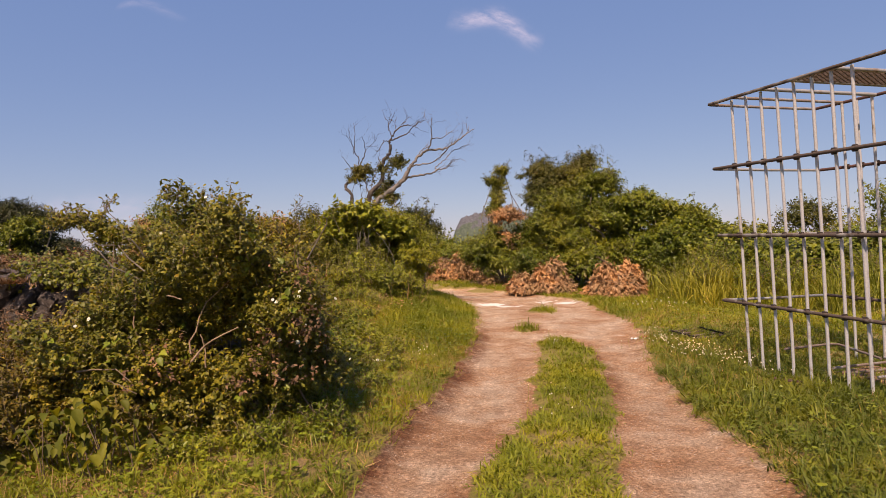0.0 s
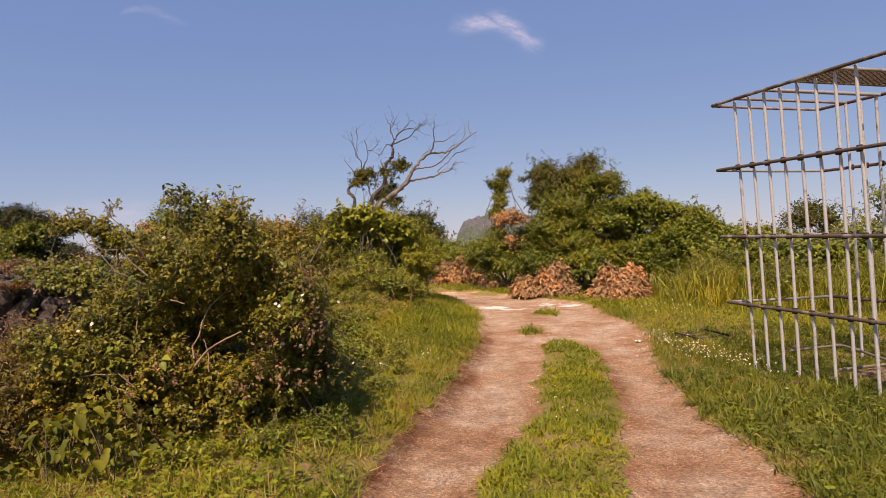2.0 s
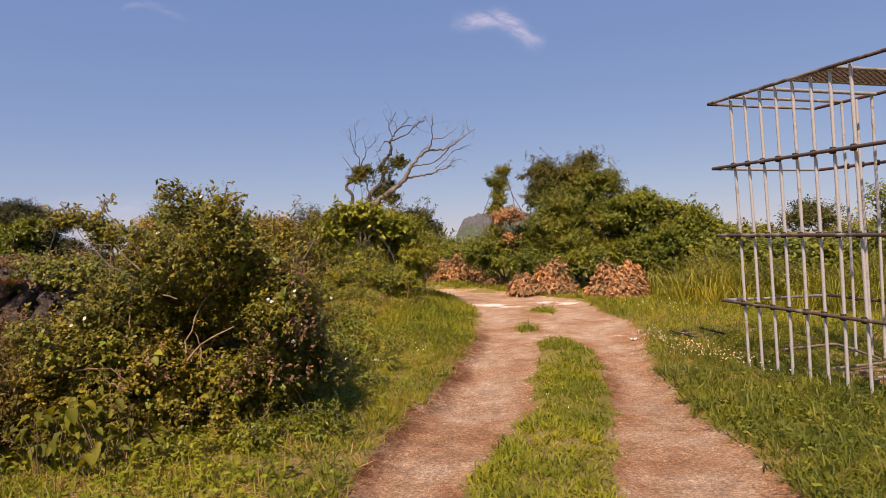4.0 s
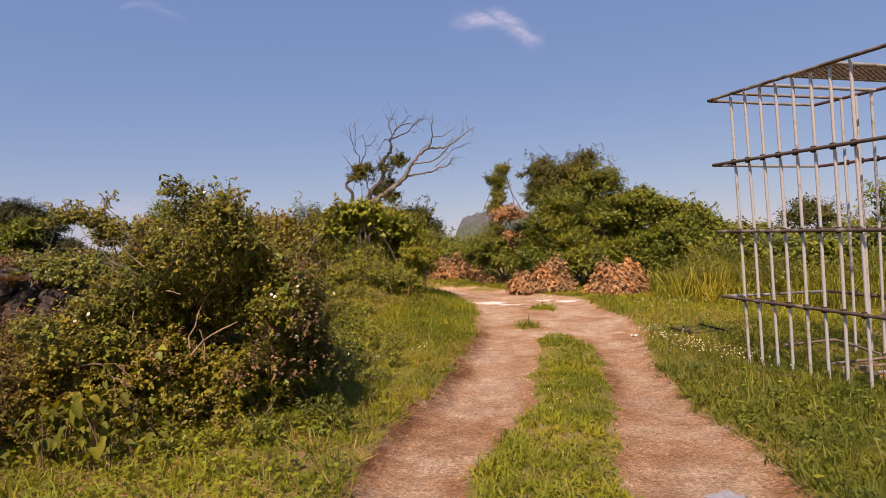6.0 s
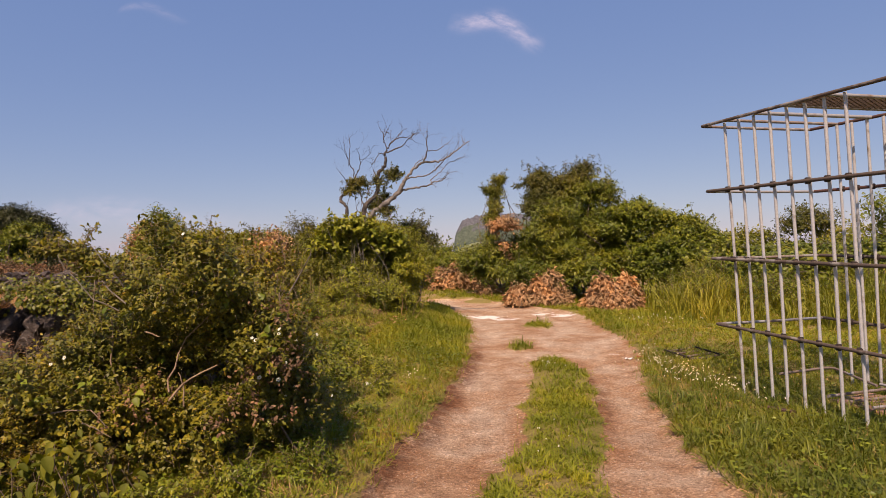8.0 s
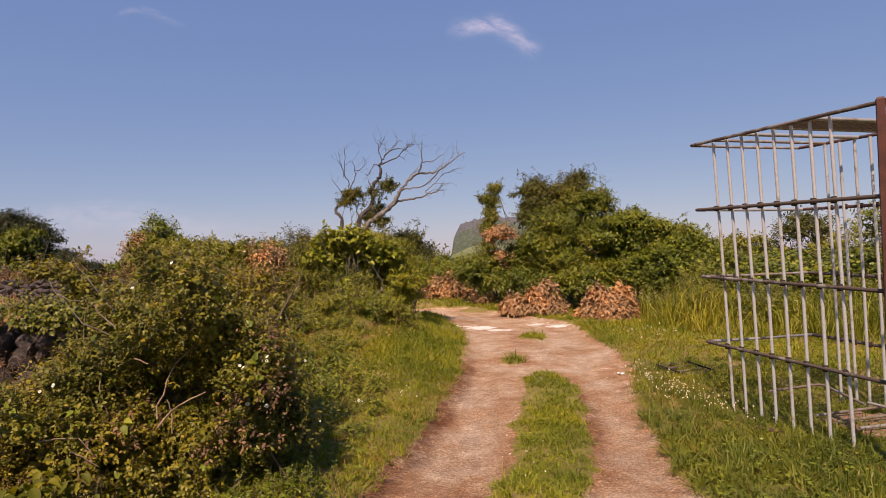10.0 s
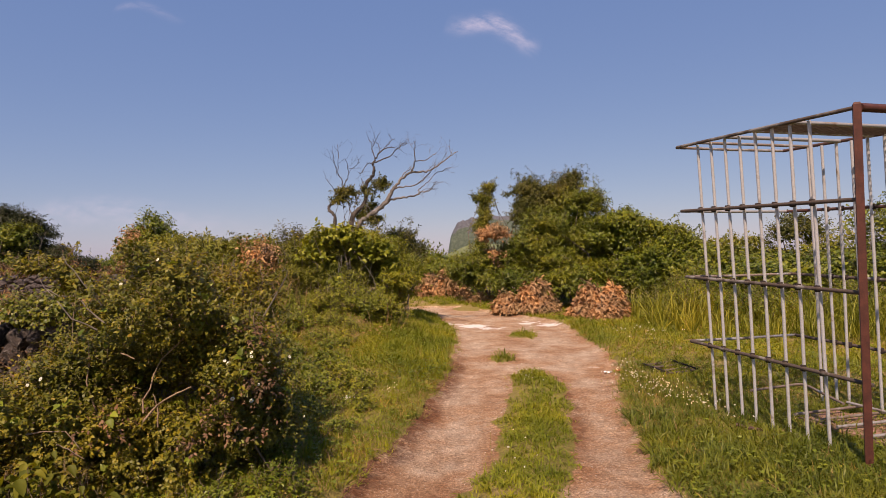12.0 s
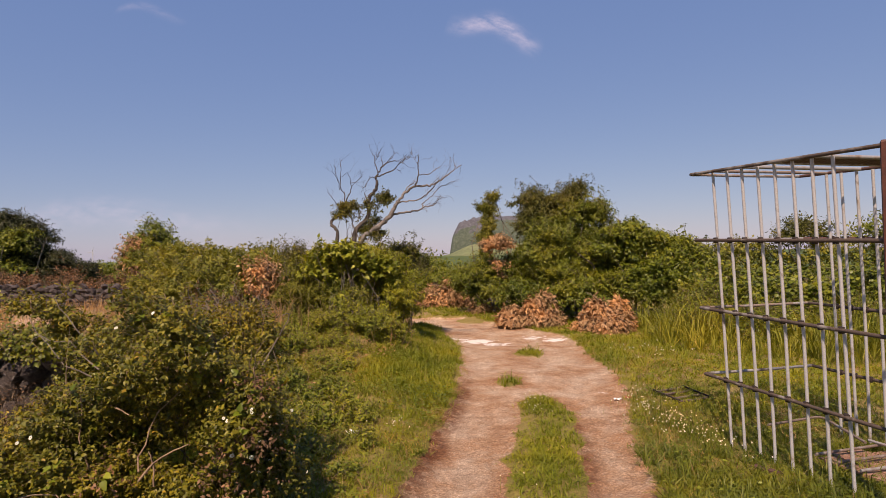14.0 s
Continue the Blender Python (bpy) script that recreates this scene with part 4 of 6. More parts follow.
shrub("dry_weeds", "dry brown weed stalks in front of the stone wall", "weeds",
      [(-4.1, 4.95, 0.4, 0.5, 0.25, 0.4), (-3.6, 5.0, 0.35, 0.4, 0.25, 0.3)], M_BROWNLEAF, 420, 0.16, 3, 0.03, 0.5, 46, 0.004, M_STEM, 25, up=0.9, wood=0.0018)
tussock(-4.1, 5.35, 0.9, "dry brown grass tussock on top of the stone wall", 3)
tussock(-4.4, 5.35, 0.88, "dry brown grass tussock on top of the stone wall", 4)

# undergrowth on the field beyond the wall and behind the bramble
shrub("hedge", "dense green hedge of mixed shrubs behind the bramble", "hedge",
      [(-5.2, 15.5, 1.0, 1.1, 0.8, 0.85), (-6.8, 17.0, 1.05, 1.3, 0.9, 0.9), (-4.0, 14.6, 0.8, 0.9, 0.8, 0.75), (-8.0, 18.3, 1.1, 0.9, 0.8, 0.95), (-3.6, 16.2, 1.0, 1.0, 0.8, 0.8)],
      M_OLIVE, 2500, 0.26, 7, 0.12, 0.4, 24, 0.02, M_BARK, 6, shoots=18, shoot_len=0.35, rough=0.4, clump=0.2, each=40, gap=-0.1, gap_freq=2.4)
shrub("withered_shrub", "withered shrub with rust-brown leaves in the hedge", "bush",
      [(-3.04, 10.0, 1.42, 0.13, 0.15, 0.24), (-2.98, 9.95, 1.1, 0.12, 0.15, 0.24)], M_DEADLEAF, 200, 0.18, 6, 0.07, 0.5, 8, 0.012, M_BARK, 7)
shrub("twiggy_bush", "half-bare grey twiggy bush with a few dull leaves", "bush",
      [(-3.3, 9.3, 0.55, 0.5, 0.4, 0.5), (-2.8, 9.6, 0.5, 0.4, 0.4, 0.4), (-3.9, 9.6, 0.5, 0.5, 0.4, 0.45)], M_BROWNLEAF, 700, 0.26, 2, 0.05, 0.5, 70, 0.008, M_DEADWOOD, 8, shoots=14)
shrub("roadside_shrub", "dull green shrub thick with thin leaves on the bank", "bush",
      [(-3.5, 10.5, 1.0, 0.5, 0.45, 0.6), (-4.1, 10.9, 1.0, 0.5, 0.45, 0.6), (-4.8, 11.4, 0.95, 0.55, 0.5, 0.6), (-5.5, 11.9, 0.95, 0.55, 0.5, 0.65), (-3.3, 10.1, 0.6, 0.4, 0.4, 0.4)], M_OLIVE, 4000, 0.16, 7, 0.09, 0.3, 24, 0.012, M_BARK, 9, shoots=34, shoot_len=0.3, rough=0.4, clump=0.11, each=24, gap=-0.35, gap_freq=3.0, loose=0.6)

# thicket round the dead tree: narrow-leaved scrub, a broad-leaved vine over a shady hollow
shrub("thicket", "leafy thicket of narrow-leaved scrub on a low bank", "bush",
      [(-1.1, 10.75, 1.25, 0.32, 0.35, 0.42), (-0.9, 10.9, 1.05, 0.24, 0.35, 0.38), (-0.84, 11.1, 0.75, 0.16, 0.3, 0.32), (-1.35, 10.9, 1.35, 0.3, 0.35, 0.4), (-1.0, 10.55, 0.8, 0.36, 0.3, 0.4),
       (-1.8, 11.35, 1.2, 0.5, 0.35, 0.55), (-2.3, 11.2, 1.3, 0.35, 0.35, 0.5)],
      M_LIME, 5400, 0.13, 7, 0.06, 0.34, 30, 0.012, M_BARK, 10, shoots=22, shoot_len=0.28, rough=0.4, clump=0.1, each=26, gap=-0.4, gap_freq=4, shell=0.15, loose=0.6)
shrub("thicket", "dull olive narrow-leaved scrub with upright twigs", "bush",
      [(-2.62, 10.45, 1.3, 0.3, 0.35, 0.5), (-2.95, 10.4, 1.2, 0.34, 0.35, 0.52), (-2.4, 10.4, 0.95, 0.26, 0.3, 0.45), (-2.8, 10.1, 0.85, 0.4, 0.3, 0.4), (-1.75, 10.45, 1.05, 0.34, 0.2, 0.38), (-2.1, 10.35, 0.95, 0.28, 0.22, 0.38)],
      M_OLIVE, 4300, 0.14, 8, 0.06, 0.26, 30, 0.009, M_BARK, 64, shoots=26, shoot_len=0.32, clump=0.09, each=18, up=0.9, gap=-0.35, gap_freq=4, loose=0.7)
shrub("climbing_vine", "climbing vine with large pale green leaves over the thicket", "vine",
      [(-2.05, 10.3, 1.62, 0.26, 0.2, 0.2), (-1.75, 10.25, 1.68, 0.26, 0.2, 0.2), (-1.48, 10.3, 1.6, 0.2, 0.2, 0.18), (-2.15, 10.25, 1.3, 0.2, 0.18, 0.22), (-1.35, 10.35, 1.35, 0.14, 0.15, 0.2), (-2.3, 10.3, 1.45, 0.2, 0.15, 0.2), (-1.15, 10.4, 1.5, 0.16, 0.15, 0.14), (-1.9, 10.2, 0.95, 0.25, 0.15, 0.2)],
      M_LIME, 760, 0.14, 5, 0.07, 0.75, 12, 0.007, M_BARK, 11, shape="heart", loose=0.6, clump=0.09, each=9, fill=0.1, gap=-0.3, gap_freq=5)
shrub("bare_stems", "thin pale bare stems hanging before the shaded hollow", "stems",
      [(-1.7, 10.2, 1.45, 0.2, 0.06, 0.08)], M_OLIVE, 24, 0.1, 3, 0.04, 0.4, 12, 0.009, M_DEADWOOD, 65, bases=[(-1.62, 10.15), (-1.45, 10.2), (-1.8, 10.2), (-1.35, 10.15)])
shrub("verge_shrub", "low green leafy shrub at the edge of the track", "bush",
      [(-0.92, 9.5, 0.38, 0.2, 0.25, 0.3), (-0.76, 9.6, 0.24, 0.12, 0.2, 0.18), (-1.15, 9.5, 0.5, 0.28, 0.28, 0.34), (-1.55, 9.6, 0.55, 0.3, 0.28, 0.34)], M_LIME, 1000, 0.12, 6, 0.05, 0.42, 16, 0.008, M_BARK, 12, shoots=24, shoot_len=0.25, clump=0.1, each=26)
shrub("verge_shrub", "tangle of fresh green weeds below the thicket", "weeds",
      [(-1.95, 9.4, 0.55, 0.32, 0.28, 0.3), (-2.3, 9.2, 0.5, 0.3, 0.28, 0.26), (-1.7, 9.0, 0.35, 0.34, 0.28, 0.22)], M_LIME, 1100, 0.12, 7, 0.042, 0.36, 14, 0.005, M_STEM, 66, shoots=20, shoot_len=0.22, clump=0.09, each=24, up=0.7)
shrub("verge_weeds", "low lime-green weeds on the sunny bank", "weeds",
      [(-1.7, 8.4, 0.24, 0.5, 0.4, 0.16), (-2.3, 8.7, 0.42, 0.5, 0.4, 0.2), (-2.2, 7.7, 0.22, 0.5, 0.4, 0.16), (-1.4, 7.5, 0.12, 0.4, 0.4, 0.12), (-2.9, 8.1, 0.38, 0.5, 0.4, 0.22), (-1.0, 6.3, 0.08, 0.3, 0.4, 0.1), (-1.8, 6.3, 0.1, 0.5, 0.4, 0.16),
       (-2.5, 6.6, 0.2, 0.5, 0.4, 0.2), (-1.5, 5.5, 0.1, 0.3, 0.4, 0.14), (-1.0, 5.2, 0.06, 0.22, 0.3, 0.1), (-0.9, 8.4, 0.12, 0.3, 0.4, 0.1), (-3.3, 7.1, 0.3, 0.5, 0.5, 0.24)],
      M_LIME, 5200, 0.1, 7, 0.04, 0.42, 14, 0.004, M_STEM, 23, up=0.7, clump=0.08, each=20, shoots=40, shoot_len=0.16, gap=-0.5, gap_freq=4)
shrub("verge_weeds", "olive-green leafy weeds in patches on the bank", "weeds",
      [(-1.3, 7.0, 0.1, 0.3, 0.3, 0.12), (-1.9, 7.2, 0.16, 0.3, 0.3, 0.14), (-1.5, 8.0, 0.2, 0.3, 0.25, 0.14), (-2.6, 7.3, 0.26, 0.4, 0.3, 0.18), (-1.35, 6.0, 0.08, 0.3, 0.3, 0.12), (-1.2, 4.95, 0.06, 0.22, 0.25, 0.12)],
      M_GREEN, 1800, 0.1, 6, 0.045, 0.5, 10, 0.004, M_STEM, 68, up=0.6, clump=0.08, each=20)
shrub("verge_weeds", "fresh green weeds along the edge of the track", "weeds",
      [(-0.86, 3.5, 0.06, 0.16, 0.2, 0.1), (-1.1, 3.3, 0.06, 0.2, 0.15, 0.09), (-0.95, 3.9, 0.06, 0.14, 0.2, 0.1), (-0.72, 4.7, 0.05, 0.14, 0.25, 0.07), (-0.8, 5.5, 0.05, 0.2, 0.25, 0.08), (-1.5, 3.1, 0.05, 0.25, 0.15, 0.08)],
      M_FRESH, 900, 0.07, 6, 0.03, 0.42, 8, 0.003, M_STEM, 26, up=0.7, clump=0.05, each=14, wood=0.0015, shoots=16, shoot_len=0.1, fill=0.2)
shrub("young_pine", "dark young evergreen sprig above the hedge", "tree",
      [(-2.95, 11.6, 1.55, 0.2, 0.2, 0.35), (-3.0, 11.6, 1.2, 0.3, 0.25, 0.35)], M_DARK, 420, 0.2, 9, 0.075, 0.18, 5, 0.015, M_BARK, 13, up=0.9)
shrub("evergreen_shrub", "dark young evergreen shrub at the bend of the track", "bush",
      [(-0.95, 12.2, 1.6, 0.16, 0.2, 0.4), (-0.75, 12.3, 1.4, 0.2, 0.25, 0.4), (-1.3, 12.6, 1.2, 0.5, 0.45, 0.5), (-1.9, 13.0, 1.1, 0.6, 0.5, 0.6)], M_DARK, 1500, 0.16, 7, 0.07, 0.3, 12, 0.012, M_BARK, 14, shoots=10, clump=0.11, each=22)
shrub("evergreen_shrub", "sunlit narrow-leaved shrub beyond the bend", "bush",
      [(-0.75, 18.0, 0.8, 0.45, 0.4, 0.5), (-0.25, 18.2, 0.7, 0.45, 0.4, 0.46), (0.25, 18.4, 0.66, 0.45, 0.4, 0.42), (-1.3, 17.8, 0.85, 0.45, 0.4, 0.6), (-0.4, 17.8, 0.45, 0.6, 0.35, 0.4)], M_FRESH, 2800, 0.18, 7, 0.09, 0.3, 14, 0.012, M_BARK, 67, shoots=10, clump=0.15, each=28)


def dead_tree():
    """A bleached wind-bent tree: two crooked trunks, limbs swept to one side, bare twigs; leaf clumps of a creeper on it."""
    rng = np.random.default_rng(77)
    y0 = 11.15
    root = thing("dead_tree", (-1.75, y0, hz(-1.75, y0)), "bleached dead tree with bare twisted limbs swept sideways", "tree")
    twig = Geo()

    def run(pts, r0, r1, dy=0.0, sides=7, grow=True, wood_mat=M_DEADWOOD):
        pts = np.array([(x, y0 + dy * (i / max(1, len(pts) - 1)), z) for i, (x, z) in enumerate(pts)])
        t = np.linspace(0, len(pts) - 1, len(pts) * 4)
        q = np.stack([np.interp(t, np.arange(len(pts)), pts[:, k]) for k in range(3)], 1)
        q[1:-1] = (q[:-2] + q[1:-1] * 2 + q[2:]) / 4
        q += rng.normal(size=q.shape) * 0.008
        r = np.linspace(r0, r1, len(q)) * (0.82 if grow else 0.95) * (1 + 0.08 * rng.normal(size=len(q)))
        wood = Geo()
        wood.tube(q, r, sides)
        part_name = "limb" if grow else "trunk"
        ob = child(part_name, wood.mesh(part_name, wood_mat), root, m=at_base(root))
        if grow:
            twig.v, twig.f, twig.n = [], [], 0
            for i in range(len(q) // 2, len(q), 3):
                way = unit(unit(q[min(i + 2, len(q) - 1)] - q[max(i - 2, 0)]) + rng.normal(size=3) * 0.5 + np.array([0.05, 0, 0.25]))
                branch(q[i], way, rng.uniform(0.12, 0.3), min(r[i] * 0.5, 0.006), 2 if r0 > 0.011 else 1)
            if twig.n:
                child("twigwork", twig.mesh("twigwork", wood_mat), ob, "bare brittle twigs")["kind"] = "stuff"

    def branch(p, way, ln, r, depth):
        n = 6
        pts = [p]
        for i in range(n - 1):
            way = unit(way + rng.normal(size=3) * 0.22 + np.array([0.03, 0, 0.06]))
            pts.append(pts[-1] + way * ln / (n - 1))
        pts = np.array(pts)
        twig.tube(pts, np.linspace(r, r * 0.35, n), 4)
        if depth:
            for i in (2, 3, 4, 5):
                if rng.random() < 0.6:
                    branch(pts[i], unit(way + rng.normal(size=3) * 0.6), ln * rng.uniform(0.4, 0.7), r * 0.55, depth - 1)

    # leaning main trunk
    run([(-1.72, 1.59), (-1.69, 1.88), (-1.53, 2.09), (-1.34, 2.20), (-1.18, 2.32), (-1.07, 2.43), (-1.00, 2.54), (-0.94, 2.67)], 0.062, 0.034, -0.10, 8, False)
    run([(-1.07, 2.43), (-0.95, 2.47), (-0.71, 2.48), (-0.56, 2.51), (-0.46, 2.56), (-0.30, 2.58), (-0.20, 2.65)], 0.026, 0.008, -0.25, 6, True)
    run([(-0.46, 2.56), (-0.52, 2.63), (-0.35, 2.76), (-0.19, 2.94), (0.04, 3.04)], 0.014, 0.006, 0.20, 6, True)
    run([(-0.94, 2.67), (-0.83, 2.81), (-0.70, 2.93), (-0.55, 2.97), (-0.34, 2.96), (-0.19, 3.04), (-0.03, 3.16), (0.11, 3.27), (0.23, 3.35)], 0.034, 0.007, 0.15, 6, True)
    run([(-0.62, 2.94), (-0.54, 3.15), (-0.56, 3.31), (-0.53, 3.47)], 0.018, 0.005, -0.20, 6, True)
    run([(-0.54, 3.15), (-0.39, 3.17), (-0.23, 3.28), (-0.14, 3.35)], 0.012, 0.005, 0.20, 5, True)
    run([(-0.94, 2.65), (-0.76, 2.69), (-0.61, 2.68), (-0.45, 2.74), (-0.29, 2.89), (-0.16, 3.04)], 0.018, 0.007, -0.30, 6, True)
    run([(-0.86, 2.78), (-0.74, 2.99), (-0.63, 3.07)], 0.014, 0.006, 0.30, 5, True)
    run([(0.11, 3.27), (0.07, 3.41)], 0.008, 0.004, 0.00, 5, True)
    # dark second trunk, bent like an S
    run([(-1.77, 1.70), (-1.75, 2.05), (-1.68, 2.23), (-1.55, 2.33), (-1.47, 2.46), (-1.48, 2.67), (-1.45, 2.83), (-1.34, 2.92), (-1.33, 3.09)], 0.050, 0.028, 0.15, 8, False, M_DARKWOOD)
    run([(-1.33, 3.09), (-1.30, 3.19), (-1.23, 3.31), (-1.08, 3.43), (-0.93, 3.42)], 0.026, 0.008, 0.10, 6, True, M_DARKWOOD)
    run([(-1.33, 3.11), (-1.16, 3.18), (-0.99, 3.24), (-0.85, 3.37), (-0.67, 3.44)], 0.017, 0.006, -0.20, 6, True, M_DARKWOOD)
    run([(-0.85, 3.37), (-0.81, 3.48), (-0.74, 3.52)], 0.009, 0.004, 0.10, 5, True, M_DARKWOOD)
    run([(-1.29, 3.21), (-1.35, 3.38), (-1.36, 3.52), (-1.42, 3.60)], 0.012, 0.005, 0.20, 5, True, M_DARKWOOD)
    run([(-1.32, 3.11), (-1.42, 3.13), (-1.47, 2.99), (-1.55, 2.90)], 0.012, 0.005, -0.20, 5, True, M_DARKWOOD)
    run([(-1.48, 2.68), (-1.53, 2.77), (-1.57, 2.88)], 0.012, 0.005, 0.20, 5, True, M_DARKWOOD)
    run([(-1.35, 3.38), (-1.26, 3.53), (-1.20, 3.65)], 0.008, 0.003, -0.10, 5, True, M_DARKWOOD)
    run([(-1.08, 3.43), (-0.98, 3.55), (-0.92, 3.60)], 0.008, 0.003, 0.10, 5, True, M_DARKWOOD)
    # crooked stems on the windward side
    run([(-2.06, 1.60), (-2.07, 1.94), (-2.03, 2.12), (-2.09, 2.24), (-2.17, 2.31), (-2.15, 2.39), (-2.04, 2.43), (-1.94, 2.55), (-1.89, 2.69)], 0.036, 0.020, 0.10, 7, False, M_DARKWOOD)
    run([(-1.89, 2.69), (-1.89, 2.84), (-1.97, 2.92), (-1.98, 3.10), (-1.97, 3.31), (-1.99, 3.50)], 0.014, 0.004, 0.10, 5, True, M_DARKWOOD)
    run([(-1.89, 2.69), (-1.79, 2.83), (-1.76, 3.02), (-1.81, 3.20)], 0.013, 0.004, -0.15, 5, True, M_DARKWOOD)
    run([(-1.76, 3.02), (-1.65, 3.09), (-1.59, 3.17)], 0.007, 0.003, 0.10, 5, True, M_DARKWOOD)
    run([(-2.00, 2.59), (-2.16, 2.81), (-2.24, 2.91)], 0.009, 0.003, 0.15, 5, True, M_DARKWOOD)
    run([(-1.97, 2.92), (-2.04, 3.19), (-2.05, 3.36)], 0.008, 0.003, -0.10, 5, True, M_DARKWOOD)
    run([(-1.64, 1.98), (-1.74, 2.23), (-1.83, 2.44), (-1.93, 2.59)], 0.020, 0.010, 0.20, 6, True)
    run([(-1.86, 2.03), (-1.86, 2.20), (-1.83, 2.30)], 0.008, 0.003, 0.10, 5, True)
    return root


dead_tree()
shrub("creeper", "dark creeper clinging in clumps to the dead tree", "vine",
      [(-1.84, 11.20, 2.55, 0.14, 0.13, 0.09), (-1.95, 11.20, 2.43, 0.10, 0.09, 0.06), (-1.69, 11.20, 2.59, 0.10, 0.09, 0.08), (-1.61, 11.20, 2.46, 0.12, 0.11, 0.12), (-1.50, 11.20, 2.61, 0.07, 0.07, 0.09), (-1.34, 11.20, 2.50, 0.09, 0.08, 0.08), (-1.20, 11.20, 2.67, 0.10, 0.09, 0.09), (-1.12, 11.20, 2.73, 0.05, 0.05, 0.04), (-1.43, 11.20, 2.26, 0.10, 0.09, 0.09), (-1.45, 11.20, 2.13, 0.11, 0.10, 0.11), (-1.31, 11.20, 2.00, 0.09, 0.08, 0.11), (-1.58, 11.20, 2.07, 0.08, 0.07, 0.10)],
      M_DARK, 860, 0.09, 6, 0.055, 0.42, 12, 0.01, M_BARK, 15, fill=0.12, bases=[(-1.85, 11.2), (-1.8, 11.15)], clump=0.06, each=9, loose=0.8, gap=-0.3, gap_freq=9)

# ---- the thicket on the far side of the bend ----
shrub("leafy_tree", "olive-brown slender-leaved tree with drooping leaf tufts", "tree",
      [(1.74, 15.60, 3.09, 0.19, 0.17, 0.16), (1.49, 15.60, 2.98, 0.14, 0.13, 0.07), (2.05, 15.60, 3.00, 0.16, 0.14, 0.16), (2.23, 15.60, 2.79, 0.22, 0.19, 0.20), (2.59, 15.60, 2.88, 0.23, 0.21, 0.17), (2.94, 15.60, 3.00, 0.17, 0.16, 0.14), (3.14, 15.60, 3.25, 0.09, 0.08, 0.12), (1.94, 15.60, 2.54, 0.16, 0.14, 0.20), (1.83, 15.60, 2.29, 0.12, 0.10, 0.14), (2.44, 15.60, 2.50, 0.26, 0.23, 0.22)],
      M_DARK, 2900, 0.24, 8, 0.1, 0.24, 14, 0.03, M_BARK, 16, bases=[(2.6, 15.8), (2.9, 15.9), (2.3, 15.7)], clump=0.12, each=15, droop=0.6, shoots=26, shoot_len=0.4, gap=-0.2, gap_freq=4, loose=0.8, fill=0.12)
shrub("leafy_tree", "bright green tree with layered fern-like foliage", "tree",
      [(3.02, 15.00, 2.49, 0.41, 0.37, 0.26), (3.50, 15.00, 2.54, 0.28, 0.25, 0.17), (2.61, 15.00, 2.19, 0.46, 0.41, 0.26), (3.29, 15.00, 2.03, 0.55, 0.50, 0.30), (2.25, 15.00, 1.76, 0.44, 0.40, 0.35), (2.93, 15.00, 1.52, 0.64, 0.57, 0.36), (3.68, 15.00, 1.58, 0.47, 0.42, 0.36), (2.44, 15.00, 1.15, 0.53, 0.47, 0.30), (3.26, 15.00, 0.99, 0.55, 0.50, 0.25)],
      M_GREEN, 6200, 0.2, 9, 0.085, 0.3, 16, 0.03, M_BARK, 17, gap=-0.5, gap_freq=3.2, bases=[(3.3, 15.2), (3.5, 15.2), (3.0, 15.1)], shoots=16, shoot_len=0.4, rough=0.4, clump=0.19, each=42, flat=0.5, shell=0.12)
shrub("leafy_tree", "dense lime-green broad-leaved bush", "bush",
      [(4.10, 14.50, 2.08, 0.29, 0.26, 0.21), (4.21, 14.50, 2.40, 0.08, 0.07, 0.20), (3.83, 14.50, 1.79, 0.40, 0.36, 0.32), (4.48, 14.50, 1.86, 0.37, 0.34, 0.27), (4.93, 14.50, 1.61, 0.40, 0.36, 0.28), (5.34, 14.50, 1.71, 0.24, 0.22, 0.16), (5.51, 14.50, 1.35, 0.40, 0.36, 0.28), (5.88, 14.50, 1.34, 0.20, 0.18, 0.17), (4.73, 14.50, 1.14, 0.61, 0.55, 0.32), (3.94, 14.50, 1.11, 0.43, 0.38, 0.33), (5.45, 14.50, 0.89, 0.59, 0.53, 0.27)],
      M_FRESH, 7600, 0.17, 6, 0.078, 0.5, 18, 0.025, M_BARK, 18, gap=-0.5, gap_freq=3.2, shoots=18, shoot_len=0.3, rough=0.4, clump=0.16, each=36, flat=0.6, shell=0.12)
shrub("scrub", "shaded green undergrowth at the foot of the trees", "bush",
      [(1.65, 14.20, 0.72, 0.47, 0.42, 0.29), (2.69, 14.20, 0.69, 0.52, 0.47, 0.37), (3.72, 14.20, 0.73, 0.47, 0.42, 0.39), (4.74, 14.20, 0.71, 0.52, 0.47, 0.39), (5.51, 14.20, 0.76, 0.44, 0.40, 0.34)],
      M_GREEN, 4200, 0.16, 6, 0.08, 0.4, 12, 0.012, M_BARK, 24, shoots=10, clump=0.13, each=28)
shrub("sapling", "slim upright sapling with olive narrow leaves", "tree",
      [(1.08, 16.70, 3.16, 0.11, 0.10, 0.14), (0.83, 16.70, 2.91, 0.09, 0.08, 0.09), (0.99, 16.70, 2.78, 0.12, 0.11, 0.18), (0.93, 16.70, 2.44, 0.12, 0.11, 0.22), (0.85, 16.70, 2.06, 0.14, 0.12, 0.25), (0.75, 16.70, 1.68, 0.14, 0.12, 0.25)], M_OLIVE, 1100, 0.15, 7, 0.08, 0.28, 8, 0.022, M_BARK, 19, bases=[(1.05, 16.8)], up=0.6, clump=0.085, each=11, gap=-0.3, gap_freq=5, loose=0.8, shoots=12, shoot_len=0.28, fill=0.15)
